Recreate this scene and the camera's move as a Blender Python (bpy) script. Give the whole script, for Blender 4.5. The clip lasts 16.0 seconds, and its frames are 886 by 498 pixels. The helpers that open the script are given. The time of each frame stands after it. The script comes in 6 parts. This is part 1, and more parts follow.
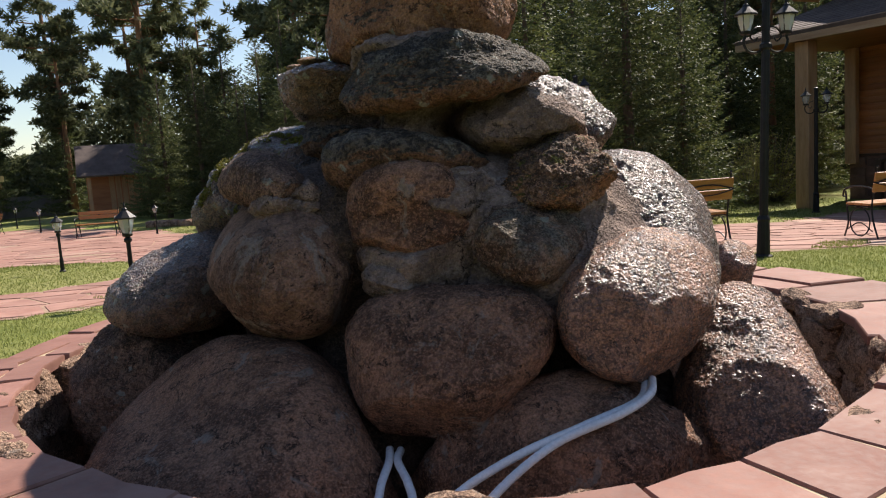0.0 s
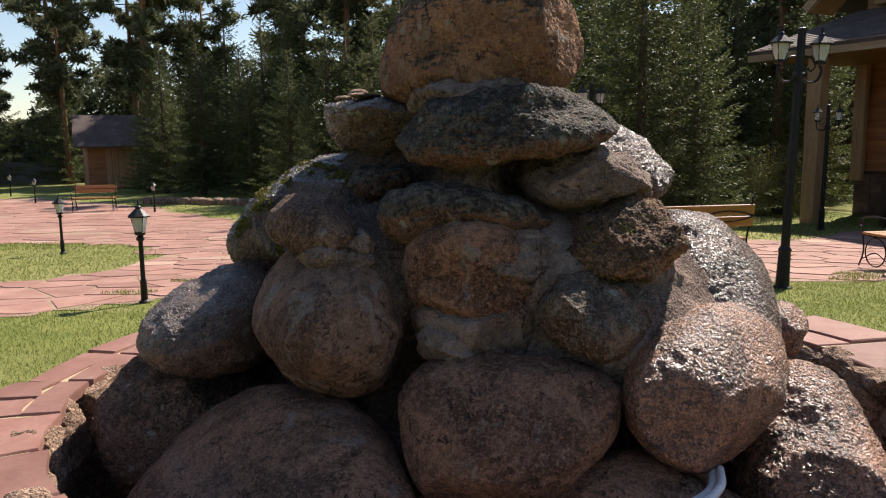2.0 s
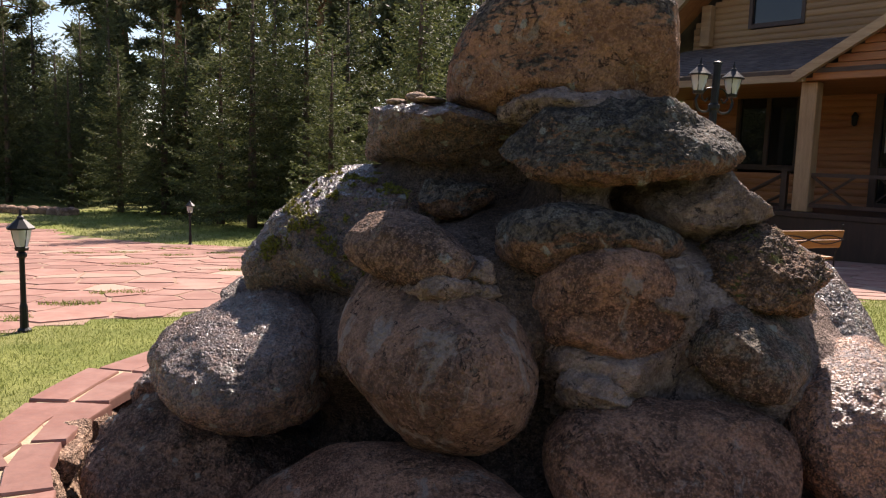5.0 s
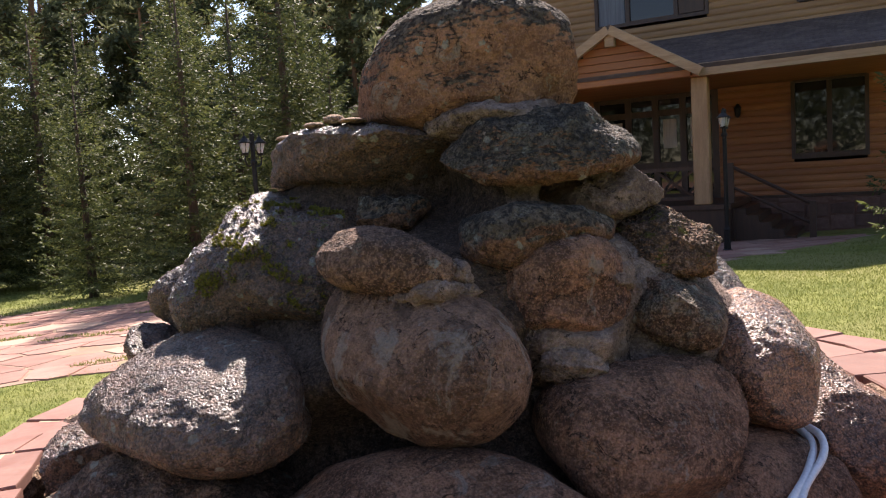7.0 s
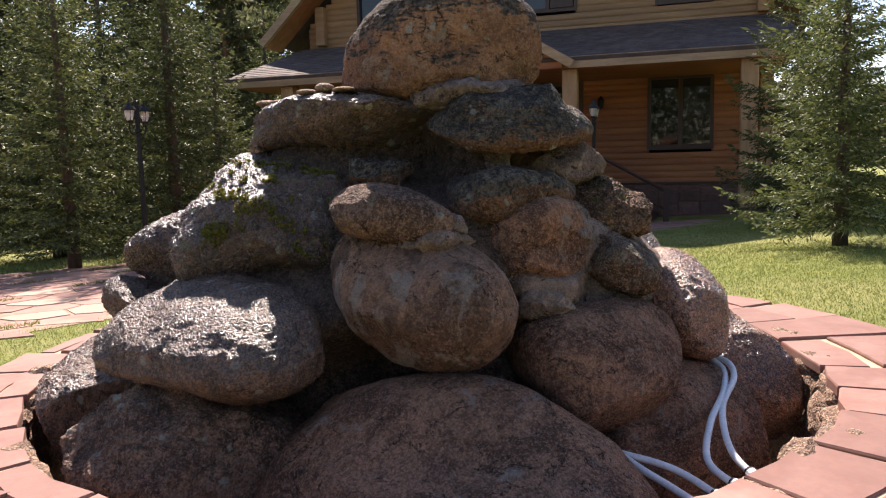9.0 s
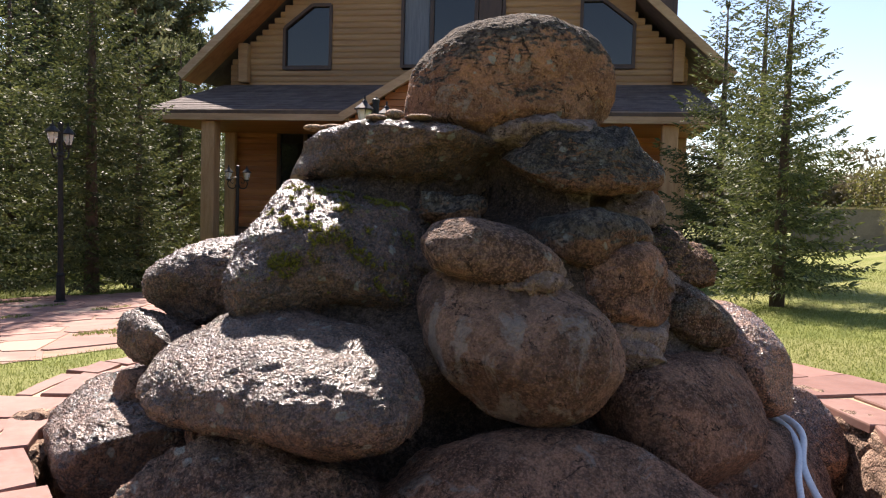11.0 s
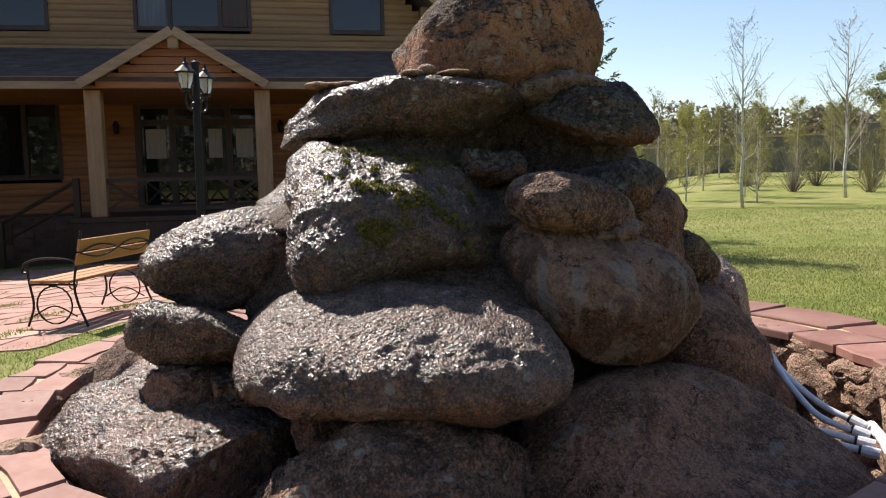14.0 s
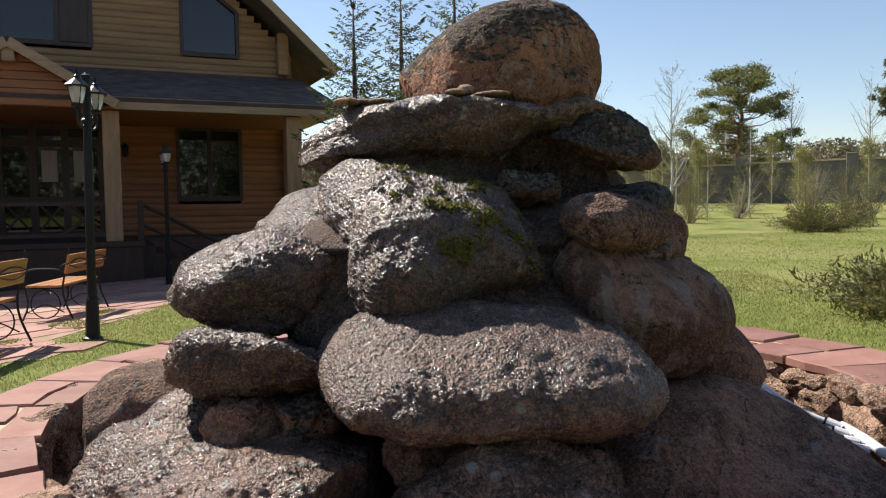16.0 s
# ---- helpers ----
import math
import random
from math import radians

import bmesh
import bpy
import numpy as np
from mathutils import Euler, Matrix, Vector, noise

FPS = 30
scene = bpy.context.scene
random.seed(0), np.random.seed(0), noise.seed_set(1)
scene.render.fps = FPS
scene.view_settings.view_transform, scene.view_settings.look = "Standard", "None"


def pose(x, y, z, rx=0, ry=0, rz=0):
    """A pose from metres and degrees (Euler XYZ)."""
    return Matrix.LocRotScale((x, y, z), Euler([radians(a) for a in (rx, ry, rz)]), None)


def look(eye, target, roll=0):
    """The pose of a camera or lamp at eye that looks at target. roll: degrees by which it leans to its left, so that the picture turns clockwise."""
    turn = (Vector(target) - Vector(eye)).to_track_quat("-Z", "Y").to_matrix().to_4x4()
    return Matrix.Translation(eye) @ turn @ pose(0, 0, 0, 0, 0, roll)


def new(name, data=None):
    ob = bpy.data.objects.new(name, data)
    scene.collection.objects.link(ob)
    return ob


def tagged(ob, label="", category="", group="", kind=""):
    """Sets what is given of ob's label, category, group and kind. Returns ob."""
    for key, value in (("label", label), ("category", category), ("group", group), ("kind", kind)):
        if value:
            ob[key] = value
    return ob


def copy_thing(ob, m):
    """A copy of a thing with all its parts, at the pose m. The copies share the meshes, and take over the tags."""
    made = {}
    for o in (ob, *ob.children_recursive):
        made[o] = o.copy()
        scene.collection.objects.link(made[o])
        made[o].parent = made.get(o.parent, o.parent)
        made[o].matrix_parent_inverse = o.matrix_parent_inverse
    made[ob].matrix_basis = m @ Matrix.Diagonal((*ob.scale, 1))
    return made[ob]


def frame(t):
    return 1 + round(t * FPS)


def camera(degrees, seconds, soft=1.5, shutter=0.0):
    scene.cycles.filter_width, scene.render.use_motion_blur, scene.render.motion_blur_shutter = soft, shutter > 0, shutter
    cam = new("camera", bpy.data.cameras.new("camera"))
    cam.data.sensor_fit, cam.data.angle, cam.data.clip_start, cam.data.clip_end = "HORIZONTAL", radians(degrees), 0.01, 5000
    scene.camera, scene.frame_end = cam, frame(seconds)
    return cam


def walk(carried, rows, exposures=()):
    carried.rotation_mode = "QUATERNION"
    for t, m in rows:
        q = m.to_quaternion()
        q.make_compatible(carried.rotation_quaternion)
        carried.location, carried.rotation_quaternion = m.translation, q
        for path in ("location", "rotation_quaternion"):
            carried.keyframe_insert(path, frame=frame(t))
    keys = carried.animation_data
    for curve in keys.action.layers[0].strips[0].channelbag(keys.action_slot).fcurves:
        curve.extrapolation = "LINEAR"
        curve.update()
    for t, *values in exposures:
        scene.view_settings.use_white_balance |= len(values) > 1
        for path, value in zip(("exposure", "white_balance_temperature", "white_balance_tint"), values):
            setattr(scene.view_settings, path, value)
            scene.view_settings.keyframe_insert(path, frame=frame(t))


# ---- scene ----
cam = camera(60.6, 16.0, 1.15)
METRES, EYE, TILT, LEAN, TURN = 6.8, 1.30, 0.0, 0.0, 0.0
ROWS = [
    (0.0, 0.0, 0.0, 0.0, -0.47, -7.02, 3.82),
    (0.5, -0.0015, 0.0117, 0.0146, 1.05, -8.38, 0.84),
    (1.0, -0.0094, 0.0113, 0.0304, 4.06, -7.56, -0.36),
    (1.5, -0.0263, 0.0189, 0.0379, 2.28, -7.97, 0.66),
    (2.0, -0.0394, 0.0246, 0.0449, -0.78, -8.24, 0.7),
    (2.5, -0.0504, 0.0389, 0.0481, -1.62, -6.28, -1.4),
    (3.0, -0.0657, 0.0528, 0.0456, -2.48, -7.5, -3.01),
    (5.5, -0.2331, 0.1289, 0.0383, -18.27, -6.79, -0.13),
    (6.0, -0.2586, 0.1445, 0.0344, -21.93, -6.67, 1.1),
    (6.5, -0.2865, 0.1474, 0.0345, -26.88, -6.06, 1.28),
    (7.0, -0.3216, 0.1384, 0.035, -33.96, -5.22, 3.62),
    (7.5, -0.3506, 0.1209, 0.0312, -34.3, -5.6, 2.19),
    (8.0, -0.3786, 0.114, 0.0315, -40.91, -7.37, 0.75),
    (8.5, -0.4135, 0.1214, 0.0302, -44.91, -6.9, 4.37),
    (9.0, -0.4293, 0.1395, 0.0277, -44.55, -7.01, 1.54),
    (11.5, -0.5068, 0.2877, 0.0177, -54.98, -3.44, -1.27),
    (12.0, -0.5291, 0.3169, 0.0171, -58.28, -4.96, -0.98),
    (12.5, -0.5384, 0.3508, 0.0137, -62.11, -3.91, -0.37),
    (13.0, -0.5505, 0.3838, 0.0122, -66.61, -3.71, -1.18),
    (13.5, -0.5668, 0.4178, 0.0117, -71.82, -6.18, -0.31),
    (14.0, -0.5731, 0.4525, 0.0105, -73.76, -5.53, 1.22),
    (14.5, -0.582, 0.4824, 0.0109, -75.59, -4.29, 1.35),
    (15.0, -0.5924, 0.5167, 0.0097, -81.18, -5.84, 2.66),
    (15.5, -0.59, 0.5539, 0.0065, -82.67, -3.32, 2.62),
    (16.0, -0.592, 0.5875, 0.0057, -86.61, -3.42, 0.61),
]
walk(cam, [(t, pose(0, 0, EYE, TILT, LEAN, TURN) @ pose(METRES * x, METRES * y, METRES * z, 90 + pitch, roll, yaw)) for t, x, y, z, yaw, pitch, roll in ROWS],
     [(0.0, 0.5, 6900, 14), (3.0, 0.55, 7000, 16), (5.5, 0.9, 7150, 22), (7.0, 1.1, 7050, 22), (9.0, 1.1, 7100, 21), (12.3, 1.08, 6950, 18), (14.0, 0.68, 6800, 14), (16.0, 0.56, 6750, 13)])
# ---- light ----
SUN_YAW, SUN_HIGH = -37.0, 47.0
world = bpy.data.worlds.new("sky")
scene.world = world
world.use_nodes = True
wn = world.node_tree.nodes
wn.clear()
sky = wn.new("ShaderNodeTexSky")
sky.sky_type = "NISHITA"
sky.sun_disc = False
sky.sun_elevation = radians(SUN_HIGH)
sky.sun_rotation = radians(-SUN_YAW)
sky.air_density, sky.dust_density, sky.ozone_density = 1.0, 0.25, 1.6
bg = wn.new("ShaderNodeBackground")
bg.inputs["Strength"].default_value = 0.10
wo = wn.new("ShaderNodeOutputWorld")
world.node_tree.links.new(sky.outputs[0], bg.inputs[0])
world.node_tree.links.new(bg.outputs[0], wo.inputs[0])
sun_data = bpy.data.lights.new("sun", "SUN")
sun_data.energy, sun_data.angle, sun_data.color = 5.6, radians(0.53), (1.0, 0.95, 0.87)
sun = new("sun", sun_data)
sun_to = Vector((math.sin(radians(-SUN_YAW)) * math.cos(radians(SUN_HIGH)), math.cos(radians(SUN_YAW)) * math.cos(radians(SUN_HIGH)), math.sin(radians(SUN_HIGH))))
sun.matrix_world = look(sun_to * 50, (0, 0, 0))


# ---- materials ----
def nodes_of(name):
    m = bpy.data.materials.new(name)
    m.use_nodes = True
    nt = m.node_tree
    return m, nt, nt.nodes["Principled BSDF"]


def mixed(nt, fac, a, b):
    n = nt.nodes.new("ShaderNodeMix")
    n.data_type = "RGBA"
    for k, v in ((0, fac), (6, a), (7, b)):
        if isinstance(v, (int, float)):
            n.inputs[k].default_value = v
        elif isinstance(v, tuple):
            n.inputs[k].default_value = (*v, 1)
        else:
            nt.links.new(v, n.inputs[k])
    return n.outputs[2]


def noise_node(nt, vec, scale, detail=5.0, rough=0.55, dist=0.0):
    n = nt.nodes.new("ShaderNodeTexNoise")
    n.inputs["Scale"].default_value, n.inputs["Detail"].default_value = scale, detail
    n.inputs["Roughness"].default_value, n.inputs["Distortion"].default_value = rough, dist
    nt.links.new(vec, n.inputs["Vector"])
    return n.outputs["Fac"]


def step_node(nt, val, lo, hi, a=0.0, b=1.0):
    n = nt.nodes.new("ShaderNodeMapRange")
    n.interpolation_type = "SMOOTHSTEP"
    nt.links.new(val, n.inputs["Value"])
    for k, v in (("From Min", lo), ("From Max", hi), ("To Min", a), ("To Max", b)):
        n.inputs[k].default_value = v
    return n.outputs["Result"]


def math_node(nt, op, a, b):
    n = nt.nodes.new("ShaderNodeMath")
    n.operation = op
    for k, v in ((0, a), (1, b)):
        if isinstance(v, (int, float)):
            n.inputs[k].default_value = v
        else:
            nt.links.new(v, n.inputs[k])
    return n.outputs[0]


def bump_node(nt, height, strength, distance, after=None):
    n = nt.nodes.new("ShaderNodeBump")
    n.inputs["Strength"].default_value, n.inputs["Distance"].default_value = strength, distance
    nt.links.new(height, n.inputs["Height"])
    if after is not None:
        nt.links.new(after, n.inputs["Normal"])
    return n.outputs["Normal"]


def coords(nt, kind="Object", stretch=None):
    c = nt.nodes.new("ShaderNodeTexCoord").outputs[kind]
    if stretch:
        m = nt.nodes.new("ShaderNodeMapping")
        m.inputs["Scale"].default_value = stretch
        nt.links.new(c, m.inputs["Vector"])
        c = m.outputs["Vector"]
    return c


def world_pos(nt):
    return nt.nodes.new("ShaderNodeNewGeometry").outputs["Position"]


def voronoi_node(nt, vec, scale, out="Distance"):
    n = nt.nodes.new("ShaderNodeTexVoronoi")
    n.inputs["Scale"].default_value = scale
    nt.links.new(vec, n.inputs["Vector"])
    return n.outputs[out]


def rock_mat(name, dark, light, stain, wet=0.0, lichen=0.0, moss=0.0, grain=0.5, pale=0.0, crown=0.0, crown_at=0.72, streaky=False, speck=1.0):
    """Weathered granite: broad staining, crystals, pits, flecks and crusts over a fractal relief."""
    m, nt, b = nodes_of(name)
    speck *= 0.62 + 0.25 * wet
    dark, light, stain = (tuple(v * k for v, k in zip(c, (1.10, 0.90, 0.77))) for c in (dark, light, stain))
    p0 = world_pos(nt)
    warp = nt.nodes.new("ShaderNodeTexNoise")
    warp.inputs["Scale"].default_value, warp.inputs["Detail"].default_value = 22.0, 4.0
    nt.links.new(p0, warp.inputs["Vector"])
    wv = nt.nodes.new("ShaderNodeVectorMath")
    wv.operation = "MULTIPLY_ADD"
    wv.inputs[1].default_value = (0.035, 0.035, 0.035)
    nt.links.new(warp.outputs["Color"], wv.inputs[0])
    nt.links.new(p0, wv.inputs[2])
    p = wv.outputs[0]
    big = noise_node(nt, p, 3.2, 8, 0.65, 0.6)
    mid = noise_node(nt, p, 13, 10, 0.72)
    mott = noise_node(nt, p, 40, 3, 0.6)
    fine = noise_node(nt, p0, 110, 2, 0.55)
    grit = noise_node(nt, p0, 230, 3, 0.75)
    col = mixed(nt, step_node(nt, big, 0.42, 0.58), dark, light)
    col = mixed(nt, step_node(nt, mid, 0.50, 0.60, 0, 0.75), col, stain)
    col = mixed(nt, step_node(nt, mott, 0.40, 0.50, 0.75 * speck, 0.0), col, tuple(v * 0.40 for v in dark))
    col = mixed(nt, step_node(nt, mott, 0.53, 0.61, 0, 0.6 * speck), col, tuple(min(1, v * 1.25 + 0.02) for v in light))
    col = mixed(nt, step_node(nt, fine, 0.38, 0.50, 0.6 * speck, 0.0), col, tuple(v * 0.42 for v in dark))
    col = mixed(nt, step_node(nt, fine, 0.55, 0.63, 0, 0.62 * speck), col, tuple(min(1, v * 1.45 + 0.03) for v in light))
    col = mixed(nt, step_node(nt, grit, 0.38, 0.48, 0.45 * speck, 0.0), col, tuple(v * 0.4 for v in dark))
    fleck = voronoi_node(nt, p, 95.0)
    col = mixed(nt, step_node(nt, math_node(nt, "ADD", fleck, math_node(nt, "MULTIPLY", mid, 0.55)), 0.44, 0.37, 0, 0.55 * speck), col, tuple(min(1, v * 1.5 + 0.08) for v in light))
    pit = math_node(nt, "ADD", voronoi_node(nt, p, 38.0), math_node(nt, "MULTIPLY", big, 0.7))
    pits = step_node(nt, pit, 0.50, 0.40)
    # pits are coloured dark too, painting in shade that the bump barely shows
    col = mixed(nt, math_node(nt, "MULTIPLY", pits, max(0.0, 1.3 * speck - 0.45)), col, tuple(v * 0.22 for v in dark))
    ridge = nt.nodes.new("ShaderNodeMath")
    ridge.operation = "ABSOLUTE"
    nt.links.new(math_node(nt, "SUBTRACT", noise_node(nt, p, 4.6, 7, 0.62, 0.7), 0.5), ridge.inputs[0])
    cracks = math_node(nt, "MULTIPLY", step_node(nt, ridge.outputs[0], 0.014, 0.004), step_node(nt, mid, 0.47, 0.56))
    # cracks likewise get their inner shade as colour
    col = mixed(nt, math_node(nt, "MULTIPLY", cracks, 0.85), col, tuple(v * 0.15 for v in dark))
    if pale:
        pn = noise_node(nt, p, 4.5, 6, 0.66, 1.5)
        if streaky:
            mp = nt.nodes.new("ShaderNodeMapping")
            mp.inputs["Scale"].default_value = (1.3, 1.3, 0.42)
            nt.links.new(p, mp.inputs["Vector"])
            pn = noise_node(nt, mp.outputs[0], 4.2, 8, 0.66, 0.8)
            dn = noise_node(nt, mp.outputs[0], 3.1, 6, 0.64, 1.1)
            col = mixed(nt, step_node(nt, dn, 0.52, 0.60, 0, 0.55), col, (0.05, 0.036, 0.030))
        col = mixed(nt, step_node(nt, pn, 0.54 if streaky else 0.62 - 0.12 * pale, 0.62 if streaky else 0.68, 0, 0.68 if streaky else 0.72), col, mixed(nt, mott, (0.26, 0.21, 0.175), (0.42, 0.36, 0.31)))
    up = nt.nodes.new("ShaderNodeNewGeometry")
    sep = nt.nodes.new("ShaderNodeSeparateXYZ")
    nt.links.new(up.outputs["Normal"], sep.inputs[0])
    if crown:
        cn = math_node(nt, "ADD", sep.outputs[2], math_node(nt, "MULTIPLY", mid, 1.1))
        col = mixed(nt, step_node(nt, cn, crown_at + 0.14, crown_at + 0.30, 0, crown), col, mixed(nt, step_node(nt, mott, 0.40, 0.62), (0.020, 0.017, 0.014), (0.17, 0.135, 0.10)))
    if lichen:
        ln = noise_node(nt, p, 9, 10, 0.78, 0.4)
        lf = math_node(nt, "MULTIPLY", step_node(nt, ln, 0.60 - 0.12 * lichen, 0.64 - 0.1 * lichen), step_node(nt, sep.outputs[2], -0.2, 0.4))
        col = mixed(nt, math_node(nt, "MULTIPLY", lf, 0.72), col, mixed(nt, step_node(nt, fine, 0.4, 0.6), (0.10, 0.088, 0.068), (0.26, 0.23, 0.18)))
        spot = math_node(nt, "ADD", voronoi_node(nt, p, 11.0), math_node(nt, "MULTIPLY", mott, 0.35))
        sp = math_node(nt, "MULTIPLY", step_node(nt, spot, 0.42, 0.34), step_node(nt, big, 0.48, 0.56))
        col = mixed(nt, math_node(nt, "MULTIPLY", sp, 0.7), col, (0.37, 0.39, 0.34))
        dk = step_node(nt, noise_node(nt, p, 6.5, 10, 0.80), 0.50, 0.54)
        col = mixed(nt, math_node(nt, "MULTIPLY", math_node(nt, "MULTIPLY", dk, step_node(nt, sep.outputs[2], 0.0, 0.6)), min(0.85, 0.25 + 0.8 * lichen) if lichen < 1 else 0.45), col, mixed(nt, step_node(nt, fine, 0.4, 0.62), (0.010, 0.009, 0.008), (0.085, 0.070, 0.054)))
    if moss:
        mn = noise_node(nt, p, 13, 10, 0.78)
        mf = math_node(nt, "MULTIPLY", step_node(nt, mn, 0.57 - 0.1 * moss, 0.61 - 0.06 * moss), step_node(nt, sep.outputs[2], 0.0, 0.6))
        col = mixed(nt, mf, col, mixed(nt, fine, (0.05, 0.052, 0.010), (0.22, 0.185, 0.03)))
    nt.links.new(col, b.inputs["Base Color"])
    rough = step_node(nt, mott, 0.35, 0.65, 0.82 - 0.5 * wet, 0.96 - 0.40 * wet)
    nt.links.new(rough, b.inputs["Roughness"])
    b.inputs["Specular IOR Level"].default_value = 0.25 + 0.45 * wet
    if wet > 0.5:
        film = math_node(nt, "MULTIPLY", step_node(nt, noise_node(nt, p, 5.0, 7, 0.66, 0.8), 0.34, 0.48, 0.6, 1.0), step_node(nt, mott, 0.34, 0.46, 0.75, 1.0))
        nt.links.new(math_node(nt, "MULTIPLY", film, wet), b.inputs["Coat Weight"])
        b.inputs["Coat Roughness"].default_value = 0.17
        b.inputs["Coat IOR"].default_value = 1.5
    rug = noise_node(nt, p0, 56, 2.5, 0.6, 0.4)
    grains = voronoi_node(nt, p0, 88.0)
    h = math_node(nt, "SUBTRACT", math_node(nt, "SUBTRACT", math_node(nt, "ADD", rug, math_node(nt, "MULTIPLY", fine, 0.35)), math_node(nt, "MULTIPLY", grains, 0.35)), math_node(nt, "ADD", math_node(nt, "MULTIPLY", pits, 0.10), math_node(nt, "MULTIPLY", cracks, 0.35)))
    n1 = bump_node(nt, h, 1.0, 0.016 + 0.022 * grain)
    n2 = bump_node(nt, grit, 0.8, 0.003 + 0.003 * grain, n1)
    nt.links.new(n2, b.inputs["Normal"])
    nt.links.new(n2, b.inputs["Coat Normal"])
    return m


def plain_mat(name, a, c, scale=6.0, rough=0.7, bump=0.3, dist=0.004, metal=0.0, stretch=None, kind="Object", var=0.0, spec=0.5, streak=None, odd=None):
    m, nt, b = nodes_of(name)
    p = coords(nt, kind, stretch)
    big = noise_node(nt, p, scale, 6, 0.6, 0.3)
    fine = noise_node(nt, p, scale * 9, 4, 0.6)
    col = mixed(nt, step_node(nt, big, 0.3, 0.7), a, c)
    col = mixed(nt, step_node(nt, fine, 0.35, 0.65, 0.25, 0.0), col, tuple(v * 0.5 for v in a))
    if streak:
        col = mixed(nt, step_node(nt, noise_node(nt, p, scale * 0.35, 5, 0.65), 0.52, 0.7, 0, 0.7), col, streak)
    if var:
        oi = nt.nodes.new("ShaderNodeObjectInfo")
        gi = nt.nodes.new("ShaderNodeNewGeometry")
        r = math_node(nt, "FRACT", math_node(nt, "ADD", oi.outputs["Random"], gi.outputs["Random Per Island"]), 0.0)
        if odd:
            r7 = math_node(nt, "FRACT", math_node(nt, "MULTIPLY", r, 7.31), 0.0)
            col = mixed(nt, step_node(nt, r7, 0.90, 0.91, 0, 0.8), col, odd)
        hsv = nt.nodes.new("ShaderNodeHueSaturation")
        nt.links.new(col, hsv.inputs["Color"])
        nt.links.new(math_node(nt, "ADD", math_node(nt, "MULTIPLY", r, var), 1 - var * 0.5), hsv.inputs["Value"])
        col = hsv.outputs["Color"]
    nt.links.new(col, b.inputs["Base Color"])
    nt.links.new(step_node(nt, fine, 0.3, 0.7, rough - 0.08, rough + 0.08), b.inputs["Roughness"])
    b.inputs["Metallic"].default_value = metal
    b.inputs["Specular IOR Level"].default_value = spec
    if bump:
        h = math_node(nt, "ADD", math_node(nt, "MULTIPLY", big, 0.4), fine)
        nt.links.new(bump_node(nt, h, bump, dist), b.inputs["Normal"])
    return m


ROCK = {
    "grey": rock_mat("granite_grey", (0.112, 0.079, 0.067), (0.299, 0.218, 0.174), (0.348, 0.244, 0.188), 0.12, 0.3, 0.0, 0.6),
    "brown": rock_mat("granite_brown", (0.153, 0.095, 0.070), (0.395, 0.249, 0.183), (0.272, 0.191, 0.156), 0.08, 0.0, 0.0, 0.75, 0.3, 0.0, 0.72, False, 0.9),
    "streaked": rock_mat("streaked_granite", (0.142, 0.098, 0.076), (0.335, 0.235, 0.187), (0.246, 0.174, 0.143), 0.08, 0.0, 0.0, 0.5, 0.75, 0.0, 0.72, True, 0.6),
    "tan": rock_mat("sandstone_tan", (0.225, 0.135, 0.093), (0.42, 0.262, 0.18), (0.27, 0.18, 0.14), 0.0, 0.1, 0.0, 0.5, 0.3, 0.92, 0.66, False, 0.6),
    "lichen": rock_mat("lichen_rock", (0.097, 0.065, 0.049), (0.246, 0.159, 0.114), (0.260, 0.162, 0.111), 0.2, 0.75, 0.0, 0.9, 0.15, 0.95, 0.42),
    "mossy": rock_mat("moss_spotted_rock", (0.15, 0.105, 0.075), (0.40, 0.275, 0.19), (0.43, 0.26, 0.15), 0.2, 0.4, 0.22, 0.9, 0.0, 0.0),
    "green": rock_mat("green_lichen_rock", (0.12, 0.088, 0.07), (0.30, 0.225, 0.175), (0.25, 0.22, 0.175), 0.05, 1.05, 0.0, 0.7, 0.45),
    "wet": rock_mat("wet_granite", (0.16, 0.082, 0.048), (0.46, 0.26, 0.16), (0.27, 0.155, 0.10), 0.85, 0.0, 0.0, 0.9),
    "wet_grey": rock_mat("wet_dark_granite", (0.085, 0.056, 0.044), (0.235, 0.162, 0.128), (0.28, 0.172, 0.112), 0.75, 0.2, 0.0, 1.0),
    "wet_dark": rock_mat("wet_brown_granite", (0.080, 0.048, 0.034), (0.23, 0.14, 0.098), (0.34, 0.185, 0.10), 0.85, 0.2, 0.0, 1.0),
    "moss": rock_mat("mossy_rock", (0.055, 0.036, 0.027), (0.17, 0.112, 0.082), (0.26, 0.15, 0.085), 0.88, 0.12, 0.12, 0.9),
    "pebble": rock_mat("pale_pebble", (0.26, 0.205, 0.165), (0.46, 0.38, 0.31), (0.31, 0.25, 0.2), 0.0, 0.0, 0.0, 0.2),
}
MORTAR = rock_mat("grey_mortar", (0.17, 0.145, 0.135), (0.34, 0.30, 0.28), (0.22, 0.185, 0.17), 0.05, 0.0, 0.0, 0.45, 0.35, 0.0, 0.72, False, 0.5)
# damp mortar, its colour also darkened to carry the shade of the crevices
SHADED_CORE = rock_mat("damp_shaded_mortar", (0.060, 0.047, 0.039), (0.135, 0.108, 0.090), (0.095, 0.076, 0.062), 0.15, 0.0, 0.0, 0.4)
RUBBLE = rock_mat("rubble", (0.22, 0.165, 0.135), (0.47, 0.385, 0.315), (0.34, 0.25, 0.205), 0.05, 0.0, 0.0, 0.6, 0.3)
